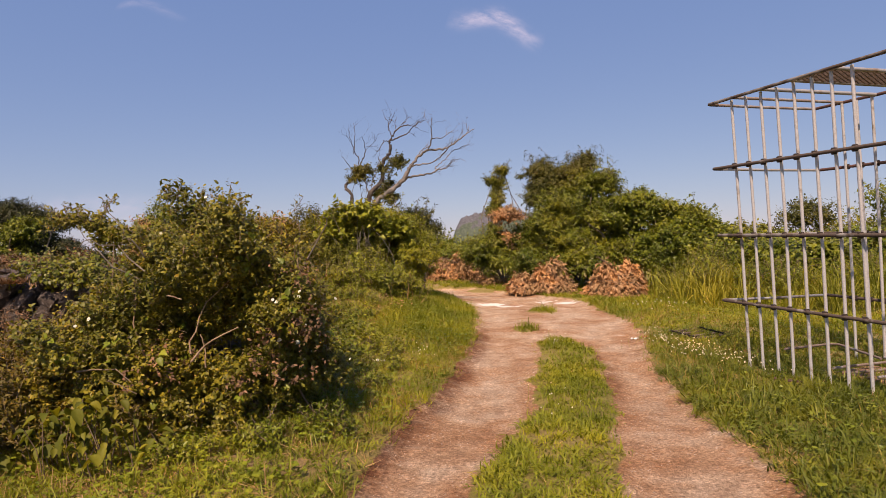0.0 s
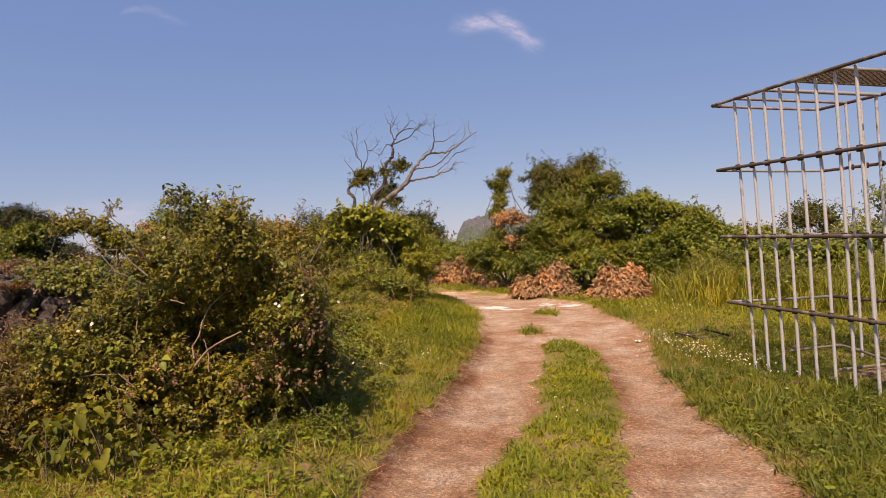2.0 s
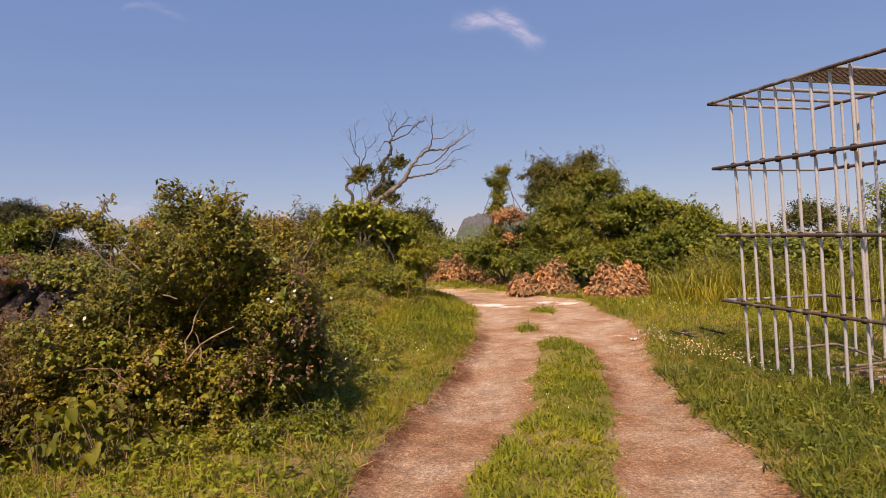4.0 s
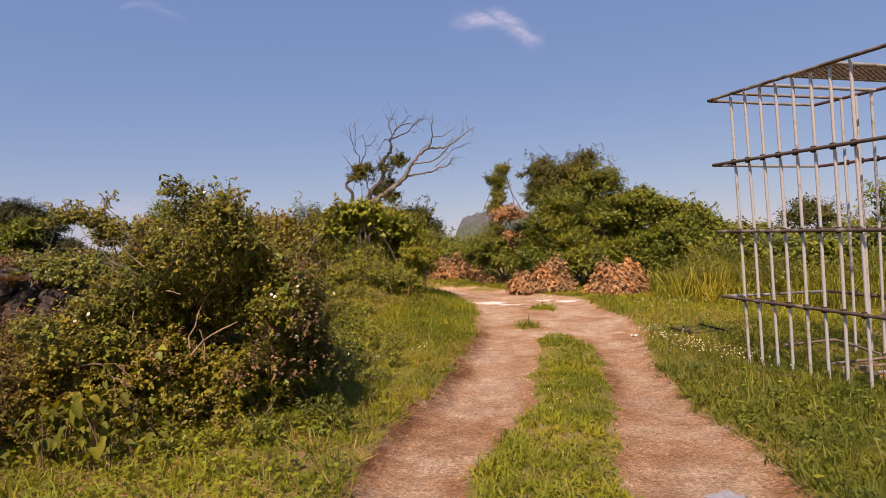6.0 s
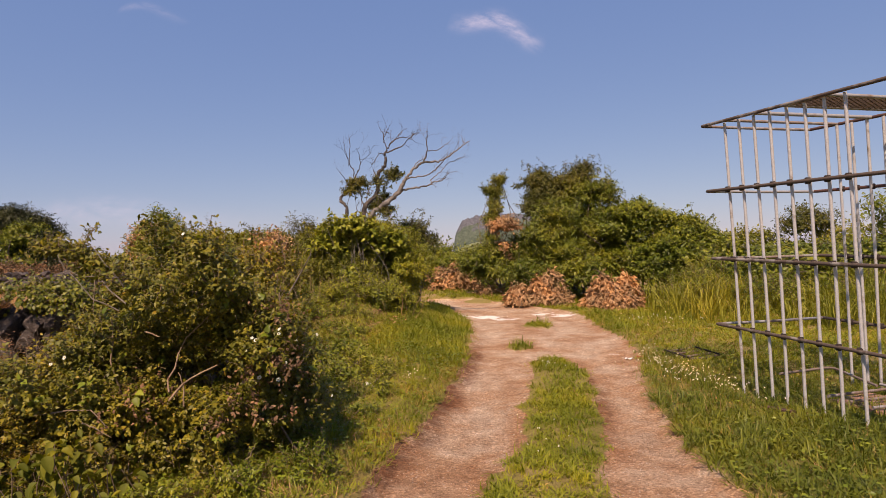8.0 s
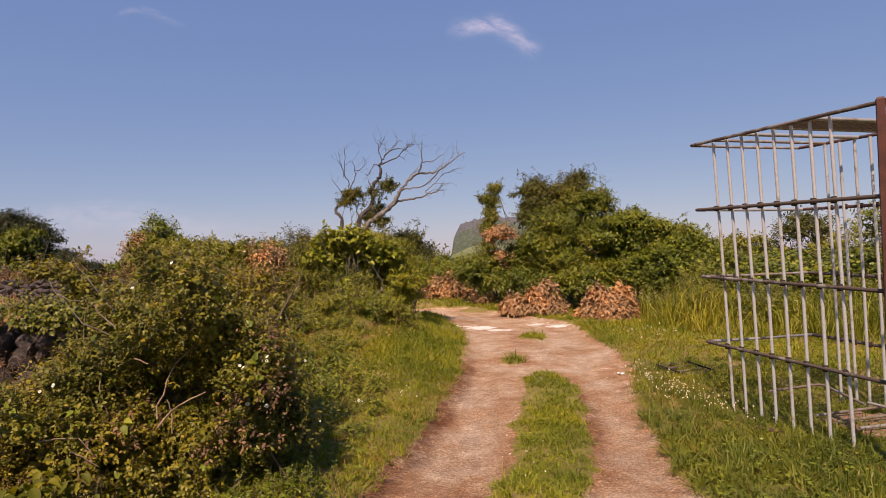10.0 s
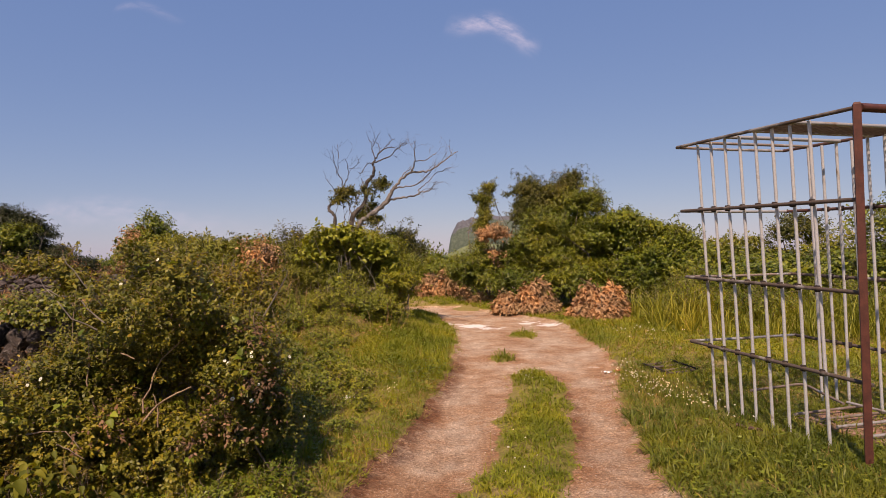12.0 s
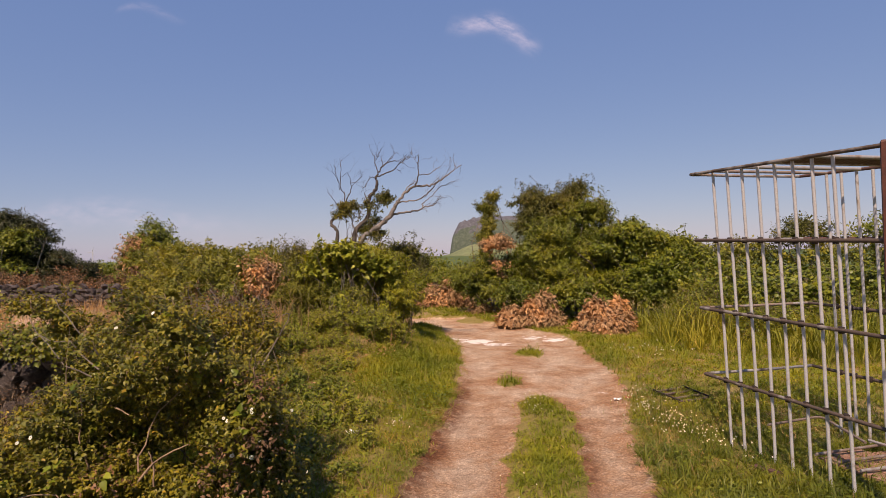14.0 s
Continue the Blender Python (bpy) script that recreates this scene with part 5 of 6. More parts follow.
shrub("withered_branch", "hanging branch of withered orange-brown leaves", "branch",
      [(1.04, 15.60, 1.88, 0.32, 0.28, 0.19), (1.25, 15.60, 1.99, 0.17, 0.16, 0.14), (0.85, 15.60, 1.92, 0.14, 0.13, 0.14), (1.10, 15.60, 1.42, 0.12, 0.10, 0.17), (1.22, 15.60, 1.13, 0.09, 0.08, 0.13)], M_DEADLEAF, 420, 0.16, 6, 0.08, 0.4, 5, 0.012, M_BARK, 20, clump=0.1, each=14, bases=[(1.1, 16.7)], droop=0.7, loose=0.8)
shrub("scrub", "dark glossy scrub below the sapling", "bush",
      [(0.42, 16.00, 1.05, 0.35, 0.32, 0.2), (0.86, 16.00, 1.1, 0.38, 0.35, 0.27), (1.45, 16.00, 1.22, 0.35, 0.32, 0.29), (1.96, 16.00, 1.33, 0.35, 0.32, 0.41), (2.11, 16.00, 1.77, 0.24, 0.21, 0.32), (0.63, 16.00, 0.85, 0.50, 0.45, 0.35), (1.43, 16.00, 0.80, 0.50, 0.45, 0.32), (2.16, 16.00, 0.81, 0.35, 0.32, 0.35)], M_GREEN, 5200, 0.2, 7, 0.085, 0.32, 18, 0.015, M_BARK, 21, shoots=12, rough=0.4, clump=0.15, each=30, gap=-0.3, gap_freq=2.6)
shrub("scrub", "green scrub line beyond the bend of the track", "bush",
      [(-1.3, 20.0, 0.9, 0.7, 0.7, 0.85), (-2.1, 20.2, 1.0, 0.8, 0.7, 0.95), (-0.6, 19.8, 0.7, 0.45, 0.6, 0.7), (-0.2, 19.6, 0.55, 0.6, 0.5, 0.5), (0.6, 19.8, 0.55, 1.0, 0.7, 0.5), (-2.8, 20.5, 0.9, 1.2, 0.7, 0.8)], M_GREEN, 2400, 0.3, 6, 0.12, 0.45, 10, 0.02, M_BARK, 22, shoots=10)


def brush_pile(label, x, y, rx, ry, high, seed, n, peaks):
    """Cut branches heaped with their dry leaves on: a few slumped peaks, leaves hanging down their slopes."""
    rng = np.random.default_rng(seed)
    z = hz(x, y)
    root = thing("brush_pile", (x, y, z), label, "brush pile", "heaps of cut branches")
    leaf, wood = Geo(), Geo()

    def top(u, v):
        h = np.zeros(len(u))
        for pu, pv, ph, pr in peaks:
            h = np.maximum(h, ph * np.clip(1 - (np.hypot(u - pu, v - pv) / pr) ** 2, 0, 1) ** 0.8)
        p = np.stack([u, v], 1)
        return np.clip(h * (1 + 0.4 * wobble(p, 4.5, seed) + 0.4 * wobble(p, 11, seed + 1)), 0, 1.3)

    u, v = rng.uniform(-1.1, 1.1, n * 3), rng.uniform(-1.1, 1.1, n * 3)
    h = top(u, v)
    k = h > 0.05
    u, v, h = u[k], v[k], h[k]
    e = 0.03
    gu, gv = (top(u + e, v) - h) / e * high / rx, (top(u, v + e) - h) / e * high / ry
    nrm = unit(np.stack([-gu, -gv, np.ones(len(u))], 1))
    keep = rng.random(len(u)) < np.clip(0.35 / np.maximum(nrm[:, 2], 0.2), 0.35, 1)
    u, v, h, nrm = u[keep], v[keep], h[keep], nrm[keep]
    pos = np.stack([x + u * rx, y + v * ry, z + h * high], 1) + nrm * rng.uniform(-0.07, 0.09, len(u))[:, None]
    down = np.array([0, 0, -1.0]) + nrm * nrm[:, 2:]
    along = unit(down + 1e-3) * 0.75 + rng.normal(size=pos.shape) * 0.55 + nrm * 0.22
    ax = frames_for(along, nrm, rng, 0.75)
    ln = rng.uniform(0.065, 0.14, len(u))
    leaf.stamps(OVAL_V, OVAL_F, pos, ax, np.stack([ln, ln * rng.uniform(0.32, 0.5, len(u)), ln * 1.6], 1))
    for i in range(40):
        a = pos[rng.integers(len(pos))]
        b = a + rng.normal(size=3) * np.array([0.25, 0.18, 0.1])
        b[2] = max(b[2], z + 0.03)
        limb(wood, a, b, 0.009, 0.003, rng, 0.12, 5, 5)
    for i in range(9):
        pu, pv, ph, pr = peaks[i % len(peaks)]
        a = np.array([x + pu * rx, y + pv * ry, z + ph * high * 0.7])
        limb(wood, a, a + np.array([rng.normal() * 0.14 + 0.08, rng.normal() * 0.06, high * rng.uniform(0.3, 0.5)]), 0.009, 0.003, rng, 0.15, 6, 5)
    child("dry_foliage", leaf.mesh("dry_foliage", M_DEADLEAF), root, m=at_base(root))
    child("brushwood", wood.mesh("brushwood", M_STEM), root, m=at_base(root))


brush_pile("heap of cut branches with dry orange-brown leaves at the bend", -0.36, 17.4, 0.72, 0.5, 0.68, 31, 3400, ((0.25, 0, 1.0, 0.7), (-0.3, 0, 0.75, 0.65), (0.75, 0, 0.45, 0.35)))
brush_pile("wide heap of cut branches with dry orange-brown leaves", 1.66, 13.8, 0.68, 0.5, 0.54, 32, 4200, ((0.6, 0, 1.0, 0.5), (0.15, -0.05, 0.85, 0.6), (-0.5, 0, 0.55, 0.5), (0.4, -0.5, 0.45, 0.45)))
brush_pile("heap of cut branches with dry leaves beside tall grass", 3.06, 12.6, 0.56, 0.55, 0.52, 33, 4200, ((-0.3, 0.0, 1.0, 0.55), (0.5, 0.1, 0.9, 0.5), (0.1, -0.4, 0.65, 0.6), (-0.65, 0, 0.5, 0.4)))
brush_pile("low spread of dry brown leaves and prunings", 0.68, 16.0, 0.36, 0.3, 0.16, 34, 700, ((0.0, 0, 1.0, 0.8), (0.5, 0, 0.7, 0.5)))


def leaf_litter(label, places, seed):
    """Dead leaves lying loose in patches on the ground."""
    rng = np.random.default_rng(seed)
    g = Geo()
    for x0, y0, r, n in places:
        x, y = x0 + rng.normal(size=n) * r, y0 + rng.normal(size=n) * r * 1.3
        a = rng.uniform(0, 6.28, n)
        ax = frames_for(np.stack([np.cos(a), np.sin(a), np.full(n, 0.1)], 1), np.array([0, 0, 1.0]), rng, 0.45)
        ln = rng.uniform(0.03, 0.075, n)
        g.stamps(OVAL_V, OVAL_F, np.stack([x, y, height(x, y) + rng.uniform(0.015, 0.06, n)], 1), ax, np.stack([ln, ln * 0.42, ln], 1))
    tagged(new("leaf_litter", g.mesh("leaf_litter", M_DEADLEAF)), label, "leaf litter", kind="stuff")


leaf_litter("dead brown leaves lying in patches on the bank", ((-1.05, 6.5, 0.12, 70), (-1.0, 9.0, 0.14, 110), (-1.8, 8.3, 0.16, 80), (-2.2, 6.6, 0.15, 60), (-1.4, 7.3, 0.12, 40), (-1.55, 4.75, 0.14, 60)), 35)
leaf_litter("pale dry leaves scattered before the heaps", ((2.35, 13.2, 0.16, 90), (0.1, 16.6, 0.25, 60), (2.7, 11.9, 0.14, 40), (0.95, 15.2, 0.2, 30)), 36)


def dry_stalks(x, y, n, high, seed):
    """A fan of dead pale stalks of last year's weeds."""
    rng = np.random.default_rng(seed)
    root = thing("dry_stalks", (x, y, hz(x, y)), "fan of pale dead weed stalks standing on the bank", "weeds")
    for i in range(n):
        a = np.array([x + rng.normal() * 0.12, y + rng.normal() * 0.1, 0])
        a[2] = hz(a[0], a[1]) - 0.01
        g = Geo()
        b = a + np.array([rng.normal() * 0.14, rng.normal() * 0.1, high * rng.uniform(0.6, 1.2)])
        pts = limb(g, a, b, 0.005, 0.0015, rng, 0.06, 6, 4)
        for k in (3, 4):
            limb(g, pts[k], pts[k] + np.array([rng.normal() * 0.07, rng.normal() * 0.05, 0.09]), 0.002, 0.001, rng, 0.1, 4, 3)
        child("stalk", g.mesh("stalk", M_STRAW), root, "", at_base(root))


dry_stalks(-2.5, 9.2, 18, 0.5, 37)
dry_stalks(-2.3, 9.05, 12, 0.4, 38)
dry_stalks(-0.9, 9.25, 6, 0.4, 39)


# ---- far plants ----
shrub("pine_tree", "dark windswept pine with ivy beside the field", "tree",
      [(-29.0, 40, 3.1, 1.7, 1.6, 1.2), (-31.6, 40, 3.2, 1.8, 1.6, 1.6), (-28.6, 39.5, 2.0, 1.2, 1.3, 1.1), (-30.0, 40, 4.3, 1.4, 1.2, 0.6)], M_PINE_SHADE, 3200, 0.6, 9, 0.24, 0.22, 14, 0.16, M_BARK, 51, bases=[(-29, 40.3), (-28, 40.2)], shoots=10, shoot_len=0.5, clump=0.42, each=40, flat=0.4)
shrub("vine_cover", "green creeper mantling the pine's sunny side", "vine",
      [(-27.6, 38.2, 2.9, 1.2, 0.7, 0.9), (-29.4, 38.2, 2.3, 1.6, 0.7, 1.0), (-29.2, 38.0, 1.1, 1.8, 0.7, 0.8)], M_GREEN, 900, 0.4, 6, 0.17, 0.6, 8, 0.06, M_BARK, 52, clump=0.4, each=30)
# the hedge's deep shade is put into its leaf colour
shrub("dark_hedge", "deeply shaded hedge sloping down from the pine", "hedge",
      [(-26.6, 40, 1.2, 1.2, 1.2, 1.25), (-25.2, 40.2, 0.7, 1.1, 1.1, 0.85)], M_PINE_SHADE, 2600, 0.4, 7, 0.14, 0.5, 10, 0.05, M_BARK, 53)
shrub("field_bush", "round bush with withered brown leaves on one flank", "bush",
      [(-12.4, 25, 2.2, 0.85, 0.8, 1.05), (-13.0, 25, 1.6, 0.75, 0.7, 0.9), (-12.2, 25, 1.2, 1.1, 0.7, 0.9)], M_GREEN, 1300, 0.35, 7, 0.15, 0.45, 10, 0.03, M_BARK, 54, shoots=10, clump=0.25, each=24)
shrub("withered_shrub", "patch of withered brown leaves on the round bush", "bush",
      [(-12.7, 24.1, 2.0, 0.4, 0.2, 0.5), (-13.0, 24.2, 1.6, 0.35, 0.2, 0.4)], M_DEADLEAF, 150, 0.35, 6, 0.13, 0.5, 3, 0.02, M_BARK, 55)
shrub("hedge", "mixed field hedge of green scrub", "hedge",
      [(-10.6, 22.5, 1.2, 1.4, 0.8, 0.95), (-8.9, 21.5, 1.2, 1.2, 0.8, 0.85), (-7.0, 20.8, 1.15, 1.3, 0.8, 0.8), (-5.0, 20.8, 1.1, 1.4, 0.8, 0.85)], M_OLIVE, 2600, 0.3, 7, 0.14, 0.4, 20, 0.02, M_BARK, 56, shoots=16, shoot_len=0.4, clump=0.22, each=24)
shrub("heath", "rust-brown bracken and dry scrub behind the far wall", "scrub",
      [(-11.5, 21.6, 0.7, 1.2, 0.5, 0.5), (-14.0, 22.0, 0.7, 1.6, 0.6, 0.5), (-17.0, 22.5, 0.7, 1.8, 0.6, 0.6), (-9.6, 20.6, 0.6, 0.8, 0.4, 0.5)], M_BROWNLEAF, 1100, 0.35, 6, 0.12, 0.35, 12, 0.012, M_BARK, 57)
shrub("hedge", "low distant hedge along the field", "hedge",
      [(-25.0, 42, 0.5, 1.1, 1.0, 0.75), (-23.2, 43, 0.45, 1.2, 1.0, 0.7), (-21.0, 42, 0.5, 1.5, 1.0, 0.75), (-18.0, 43, 0.6, 1.8, 1.0, 0.9)], M_GREEN, 1500, 0.6, 6, 0.24, 0.55, 8, 0.04, M_BARK, 58)
shrub("far_tree", "small dark tree with open crown beyond the scrub", "tree",
      [(18.6, 34, 2.5, 0.7, 0.6, 0.6), (19.6, 34, 2.4, 0.7, 0.6, 0.55), (17.9, 34, 2.1, 0.5, 0.5, 0.4)], M_DARK, 480, 0.45, 6, 0.18, 0.45, 7, 0.05, M_BARK, 59, bases=[(18.9, 34.2)], gap=-0.3)
shrub("far_scrub", "band of olive-green scrub at the horizon", "scrub",
      [(12.5, 34, 0.9, 2.2, 1.0, 0.9), (16.0, 35, 1.0, 2.6, 1.0, 1.0), (20.5, 34, 1.0, 2.6, 1.0, 1.1)], M_OLIVE, 1300, 0.5, 6, 0.2, 0.5, 10, 0.03, M_BARK, 60)

# ---- right of the track: rank grass, creeper, scrub ----
shrub("rank_weeds", "rank leafy weeds standing among the tall grass", "weeds",
      [(4.4, 11.4, 0.35, 0.6, 0.5, 0.4), (5.4, 10.8, 0.35, 0.7, 0.5, 0.4), (6.6, 10.2, 0.4, 0.8, 0.5, 0.42), (4.9, 12.3, 0.5, 0.7, 0.5, 0.5), (7.8, 9.8, 0.4, 0.8, 0.5, 0.45)],
      M_FRESH, 1900, 0.2, 6, 0.06, 0.35, 12, 0.006, M_STEM, 63, up=0.8, shoots=20, shoot_len=0.3, clump=0.14)
shrub("creeper_bank", "bank of creeper with broad yellow-green leaves behind the cage", "vine",
      [(6.2, 11.8, 0.62, 1.0, 0.7, 0.5), (7.6, 11.6, 0.7, 1.1, 0.8, 0.55), (9.0, 11.2, 0.8, 1.1, 0.8, 0.62), (5.6, 13.0, 0.7, 0.9, 0.7, 0.55), (7.2, 13.2, 0.78, 1.3, 0.8, 0.6), (10.2, 10.8, 0.8, 1.0, 0.8, 0.7)],
      M_GREEN, 4200, 0.18, 5, 0.075, 0.85, 16, 0.008, M_STEM, 61, shape="oval", loose=0.35, rough=0.25)
shrub("hillside_bush", "tall green bush on the rise beyond the cage", "bush",
      [(10.2, 13.8, 1.6, 1.1, 0.8, 1.1), (11.5, 13.6, 1.7, 1.2, 0.8, 1.2), (9.7, 13.9, 1.0, 0.6, 0.6, 0.7)], M_GREEN, 2600, 0.28, 6, 0.1, 0.5, 14, 0.025, M_BARK, 62, shoots=16)


def scatter(n, box, rng, keep):
    x, y = rng.uniform(box[0], box[1], n), rng.uniform(box[2], box[3], n)
    k = keep(x, y) > rng.random(n)
    return x[k], y[k]


def grass_field(name, label, geo_mat, n, box, keep, length, width, lean, seed, each=12, spread=0.028):
    rng = np.random.default_rng(seed)
    g = Geo()
    x, y = scatter(n // each, box, rng, keep)
    # each tuft spreads its blades round one root
    k = np.repeat(np.arange(len(x)), each)
    tall = rng.uniform(0.6, 1.5, len(x))[k]
    x, y = x[k] + rng.normal(size=len(k)) * spread, y[k] + rng.normal(size=len(k)) * spread
    ln = length(x, y) if callable(length) else np.full(len(x), length)
    blades(g, x, y, rng, ln * tall, width, lean, seed in (58, 59, 72, 73, 74, 75, 78, 79, 70))
    ob = new(name, g.mesh(name, geo_mat))
    return tagged(ob, label, "grass", kind="stuff")


def clumpy(x, y, seed, freq=4.0):
    return np.clip(0.55 + 0.6 * wobble(np.stack([x, y], 1), freq, seed), 0.05, 1)


def strip_keep(x, y):
    d, s = inside_track(x, y)
    return smooth(-0.03, 0.1, s) * np.clip(clumpy(x, y, 61) + 0.25, 0, 1)


def left_keep(x, y):
    d, s = inside_track(x, y)
    return (1 - 0.2 * smooth(-0.9, -1.5, x) * smooth(4.2, 3.3, y)) * smooth(0.07, -0.08, d) * (x < 0.6) * smooth(-3.4, -2.8, x) * smooth(0.3, 2.4, y) * np.clip(clumpy(x, y, 62) + 0.2, 0, 1) * np.clip(11.0 / (y + 2.5), 0, 1.2)


def right_keep(x, y):
    d, s = inside_track(x, y)
    return smooth(0.07, -0.06, d) * (x > 0.3) * smooth(6.8, 6.0, x) * smooth(0.3, 2.4, y) * np.clip(clumpy(x, y, 63) + 0.15, 0, 1) * np.clip(11.0 / (y + 2.5), 0, 1.2)


def soft(lo, hi, v, w=0.5):
    return smooth(lo, lo + w, v) * smooth(hi, hi - w, v)


grass_field("grass", "grass of the verges and strip where the track begins", M_GRASS, 80000, (-3.6, 4.4, -3.4, 2.7),
            lambda x, y: np.maximum(smooth(0.07, -0.08, inside_track(x, y)[0]), strip_keep(x, y)) * clumpy(x, y, 60) * soft(-3.6, 4.4, x, 0.8) * soft(-3.4, 2.7, y, 0.7), 0.08, 0.0065, 1.6, 70)
grass_field("grass", "short green grass strip between the two ruts", M_GRASS, 150000, (-0.3, 1.6, 0.6, 11), lambda x, y: strip_keep(x, y) * smooth(0.5, 2.2, y), 0.052, 0.0075, 1.8, 71)
grass_field("grass", "green grass on the verge beneath the bramble", M_GRASS, 265000, (-3.4, 0.3, 0.3, 13.5), left_keep, lambda x, y: 0.05 + 0.045 * clumpy(x, y, 64, 2.0), 0.007, 1.7, 72)
grass_field("grass", "yellowed grass among the verge", M_GRASSDRY, 50000, (-3.4, 0.3, 2.2, 13.5), lambda x, y: left_keep(x, y) * clumpy(x, y, 65, 1.5), 0.08, 0.006, 1.2, 73)
grass_field("grass", "lush tufts of taller bright grass at the track's edge", M_GRASS, 30000, (-1.3, 0.1, 6.9, 9.6),
            lambda x, y: smooth(0.02, -0.12, inside_track(x, y)[0]) * smooth(0.2, 0.7, clumpy(x, y, 51, 1.7)) * smooth(-1.3, -0.8, x) * soft(6.9, 9.6, y, 0.7), 0.085, 0.0075, 0.9, 52)
grass_field("thatch", "flattened straw and dead stalks lying between the grass", M_STRAW, 95000, (-3.4, 0.3, 2.2, 9.5), lambda x, y: left_keep(x, y) * clumpy(x, y, 58, 3.0), 0.085, 0.005, 4.5, 58)
grass_field("thatch", "flattened straw and dead stalks lying in the grass round the cage", M_STRAW, 50000, (1.2, 6.0, 2.2, 11), lambda x, y: right_keep(x, y) * clumpy(x, y, 59, 3.0), 0.085, 0.005, 4.5, 59)
grass_field("grass", "lush green grass round the cage", M_TURF, 190000, (0.3, 6.5, 0.3, 8.2), lambda x, y: right_keep(x, y) * smooth(8.2, 6.4, y), lambda x, y: 0.062 + 0.06 * clumpy(x, y, 66, 1.6) * smooth(0.0, -0.5, inside_track(x, y)[0]), 0.007, 1.7, 74)
grass_field("grass", "sunny yellow-green grass between the track and the thicket", M_GRASS, 130000, (0.3, 6.8, 5.8, 14.8), lambda x, y: np.clip(1.7 * right_keep(x, y), 0, 1) * smooth(5.8, 7.6, y), lambda x, y: 0.06 + 0.05 * clumpy(x, y, 48, 1.6), 0.008, 1.5, 47)
grass_field("grass", "short grass between the bend and the heaps of branches", M_GRASS, 60000, (-3.2, 3.4, 13.2, 19.0),
            lambda x, y: smooth(0.03, -0.12, inside_track(x, y)[0]) * np.clip(clumpy(x, y, 46, 2.0) + 0.2, 0, 1), 0.08, 0.012, 1.4, 45)
grass_field("grass", "long arching grass at the edge of the track", M_TURF, 46000, (1.3, 4.2, 2.2, 5.4), right_keep, 0.1, 0.0085, 1.9, 84)
grass_field("grass", "yellowed grass round the cage", M_GRASSDRY, 85000, (0.3, 7.0, 2.4, 14.8), lambda x, y: right_keep(x, y) * clumpy(x, y, 67, 1.5) * (0.35 + 0.65 * smooth(5, 8, y)), 0.075, 0.006, 1.3, 75)
grass_field("tall_grass", "tall rank grass along the thicket and behind the cage", M_REED, 40000, (3.4, 10, 7.5, 13.2),
            lambda x, y: smooth(0.0, 1.2, (x - 3.6) * 0.75 + (y - 9.6)) * smooth(3.3, 4.2, x) * clumpy(x, y, 68, 2.2), lambda x, y: 0.3 + 0.42 * clumpy(x, y, 69, 1.6), 0.011, 0.8, 76)
grass_field("dry_grass", "dry straw-coloured grass in the walled field", M_STRAW, 26000, (-17, -3.4, 6.3, 19),
            lambda x, y: np.clip(0.25 + 0.08 * (y - 6), 0.2, 1) * clumpy(x, y, 72, 1.2), 0.32, 0.013, 0.5, 78)
grass_field("grass", "green weeds in the walled field", M_GRASS, 15000, (-14, -2.6, 5.9, 15),
            lambda x, y: clumpy(x, y, 73, 1.4) * (1 - smooth(9, 15, y) * 0.7), 0.28, 0.014, 0.5, 79)


def clover(label, n, box, seed, keep):
    rng = np.random.default_rng(seed)
    g = Geo()
    x, y = scatter(n, box, rng, keep)
    m = len(x)
    p = np.stack([x, y, height(x, y) + rng.uniform(0.02, 0.09, m)], 1)
    for k in range(3):
        a = rng.uniform(0, 6.28, m) + k * 2.1
        ax = frames_for(np.stack([np.cos(a), np.sin(a), np.full(m, 0.15)], 1), np.array([0, 0, 1.0]), rng, 0.3)
        s = rng.uniform(0.018, 0.034, m)
        g.stamps(LEAF_V, LEAF_F, p, ax, np.stack([s, s * 0.75, s], 1))
    tagged(new("clover", g.mesh("clover", M_BROAD)), label, "clover", kind="stuff")


grass_field("grass", "two taller tufts of grass growing in the track", M_GRASS, 5200, (0.5, 1.6, 7.7, 10.6),
            lambda x, y: np.maximum(smooth(0.2, 0.08, np.hypot(x - 0.74, (y - 8.05) * 0.8)), 0.6 * smooth(0.3, 0.1, np.hypot(x - 1.25, (y - 10.2) * 0.7))), 0.11, 0.008, 0.8, 53)
clover("clover and low leafy weeds on the verge", 11000, (-3.0, 0.2, 2.3, 9), 81, lambda x, y: left_keep(x, y) * clumpy(x, y, 82, 2.4))
clover("clover patches in the grass by the cage", 5000, (1.4, 4.6, 2.6, 9.5), 82, lambda x, y: right_keep(x, y) * clumpy(x, y, 83, 2.0))


def flower_heads(label, places, size, seed):
    """Small white flower heads on thin stalks."""
    rng = np.random.default_rng(seed)
    g, s = Geo(), Geo()
    for x, y in places:
        z = hz(x, y)
        h = rng.uniform(0.09, 0.16)
        s.tube([(x, y, z), (x + rng.normal() * 0.01, y, z + h)], [0.0015, 0.001], 3)
        n = 14
        d = unit(rng.normal(size=(n, 3)))
        ax = frames_for(d, np.array([0, 0, 1.0]), rng, 0.5)
        sz = np.full(n, size) * rng.uniform(0.7, 1.2, n)
        g.stamps(CHIP_V, CHIP_F, np.tile((x, y, z + h), (n, 1)), ax, np.stack([sz, sz * 0.6, sz], 1))
    root = thing("clover_flowers", (places[0][0], places[0][1], hz(*places[0])), label, "flowers", kind="stuff")
    child("heads", g.mesh("heads", M_PETAL), root, m=at_base(root))
    child("stalks", s.mesh("stalks", M_GRASS), root, m=at_base(root))


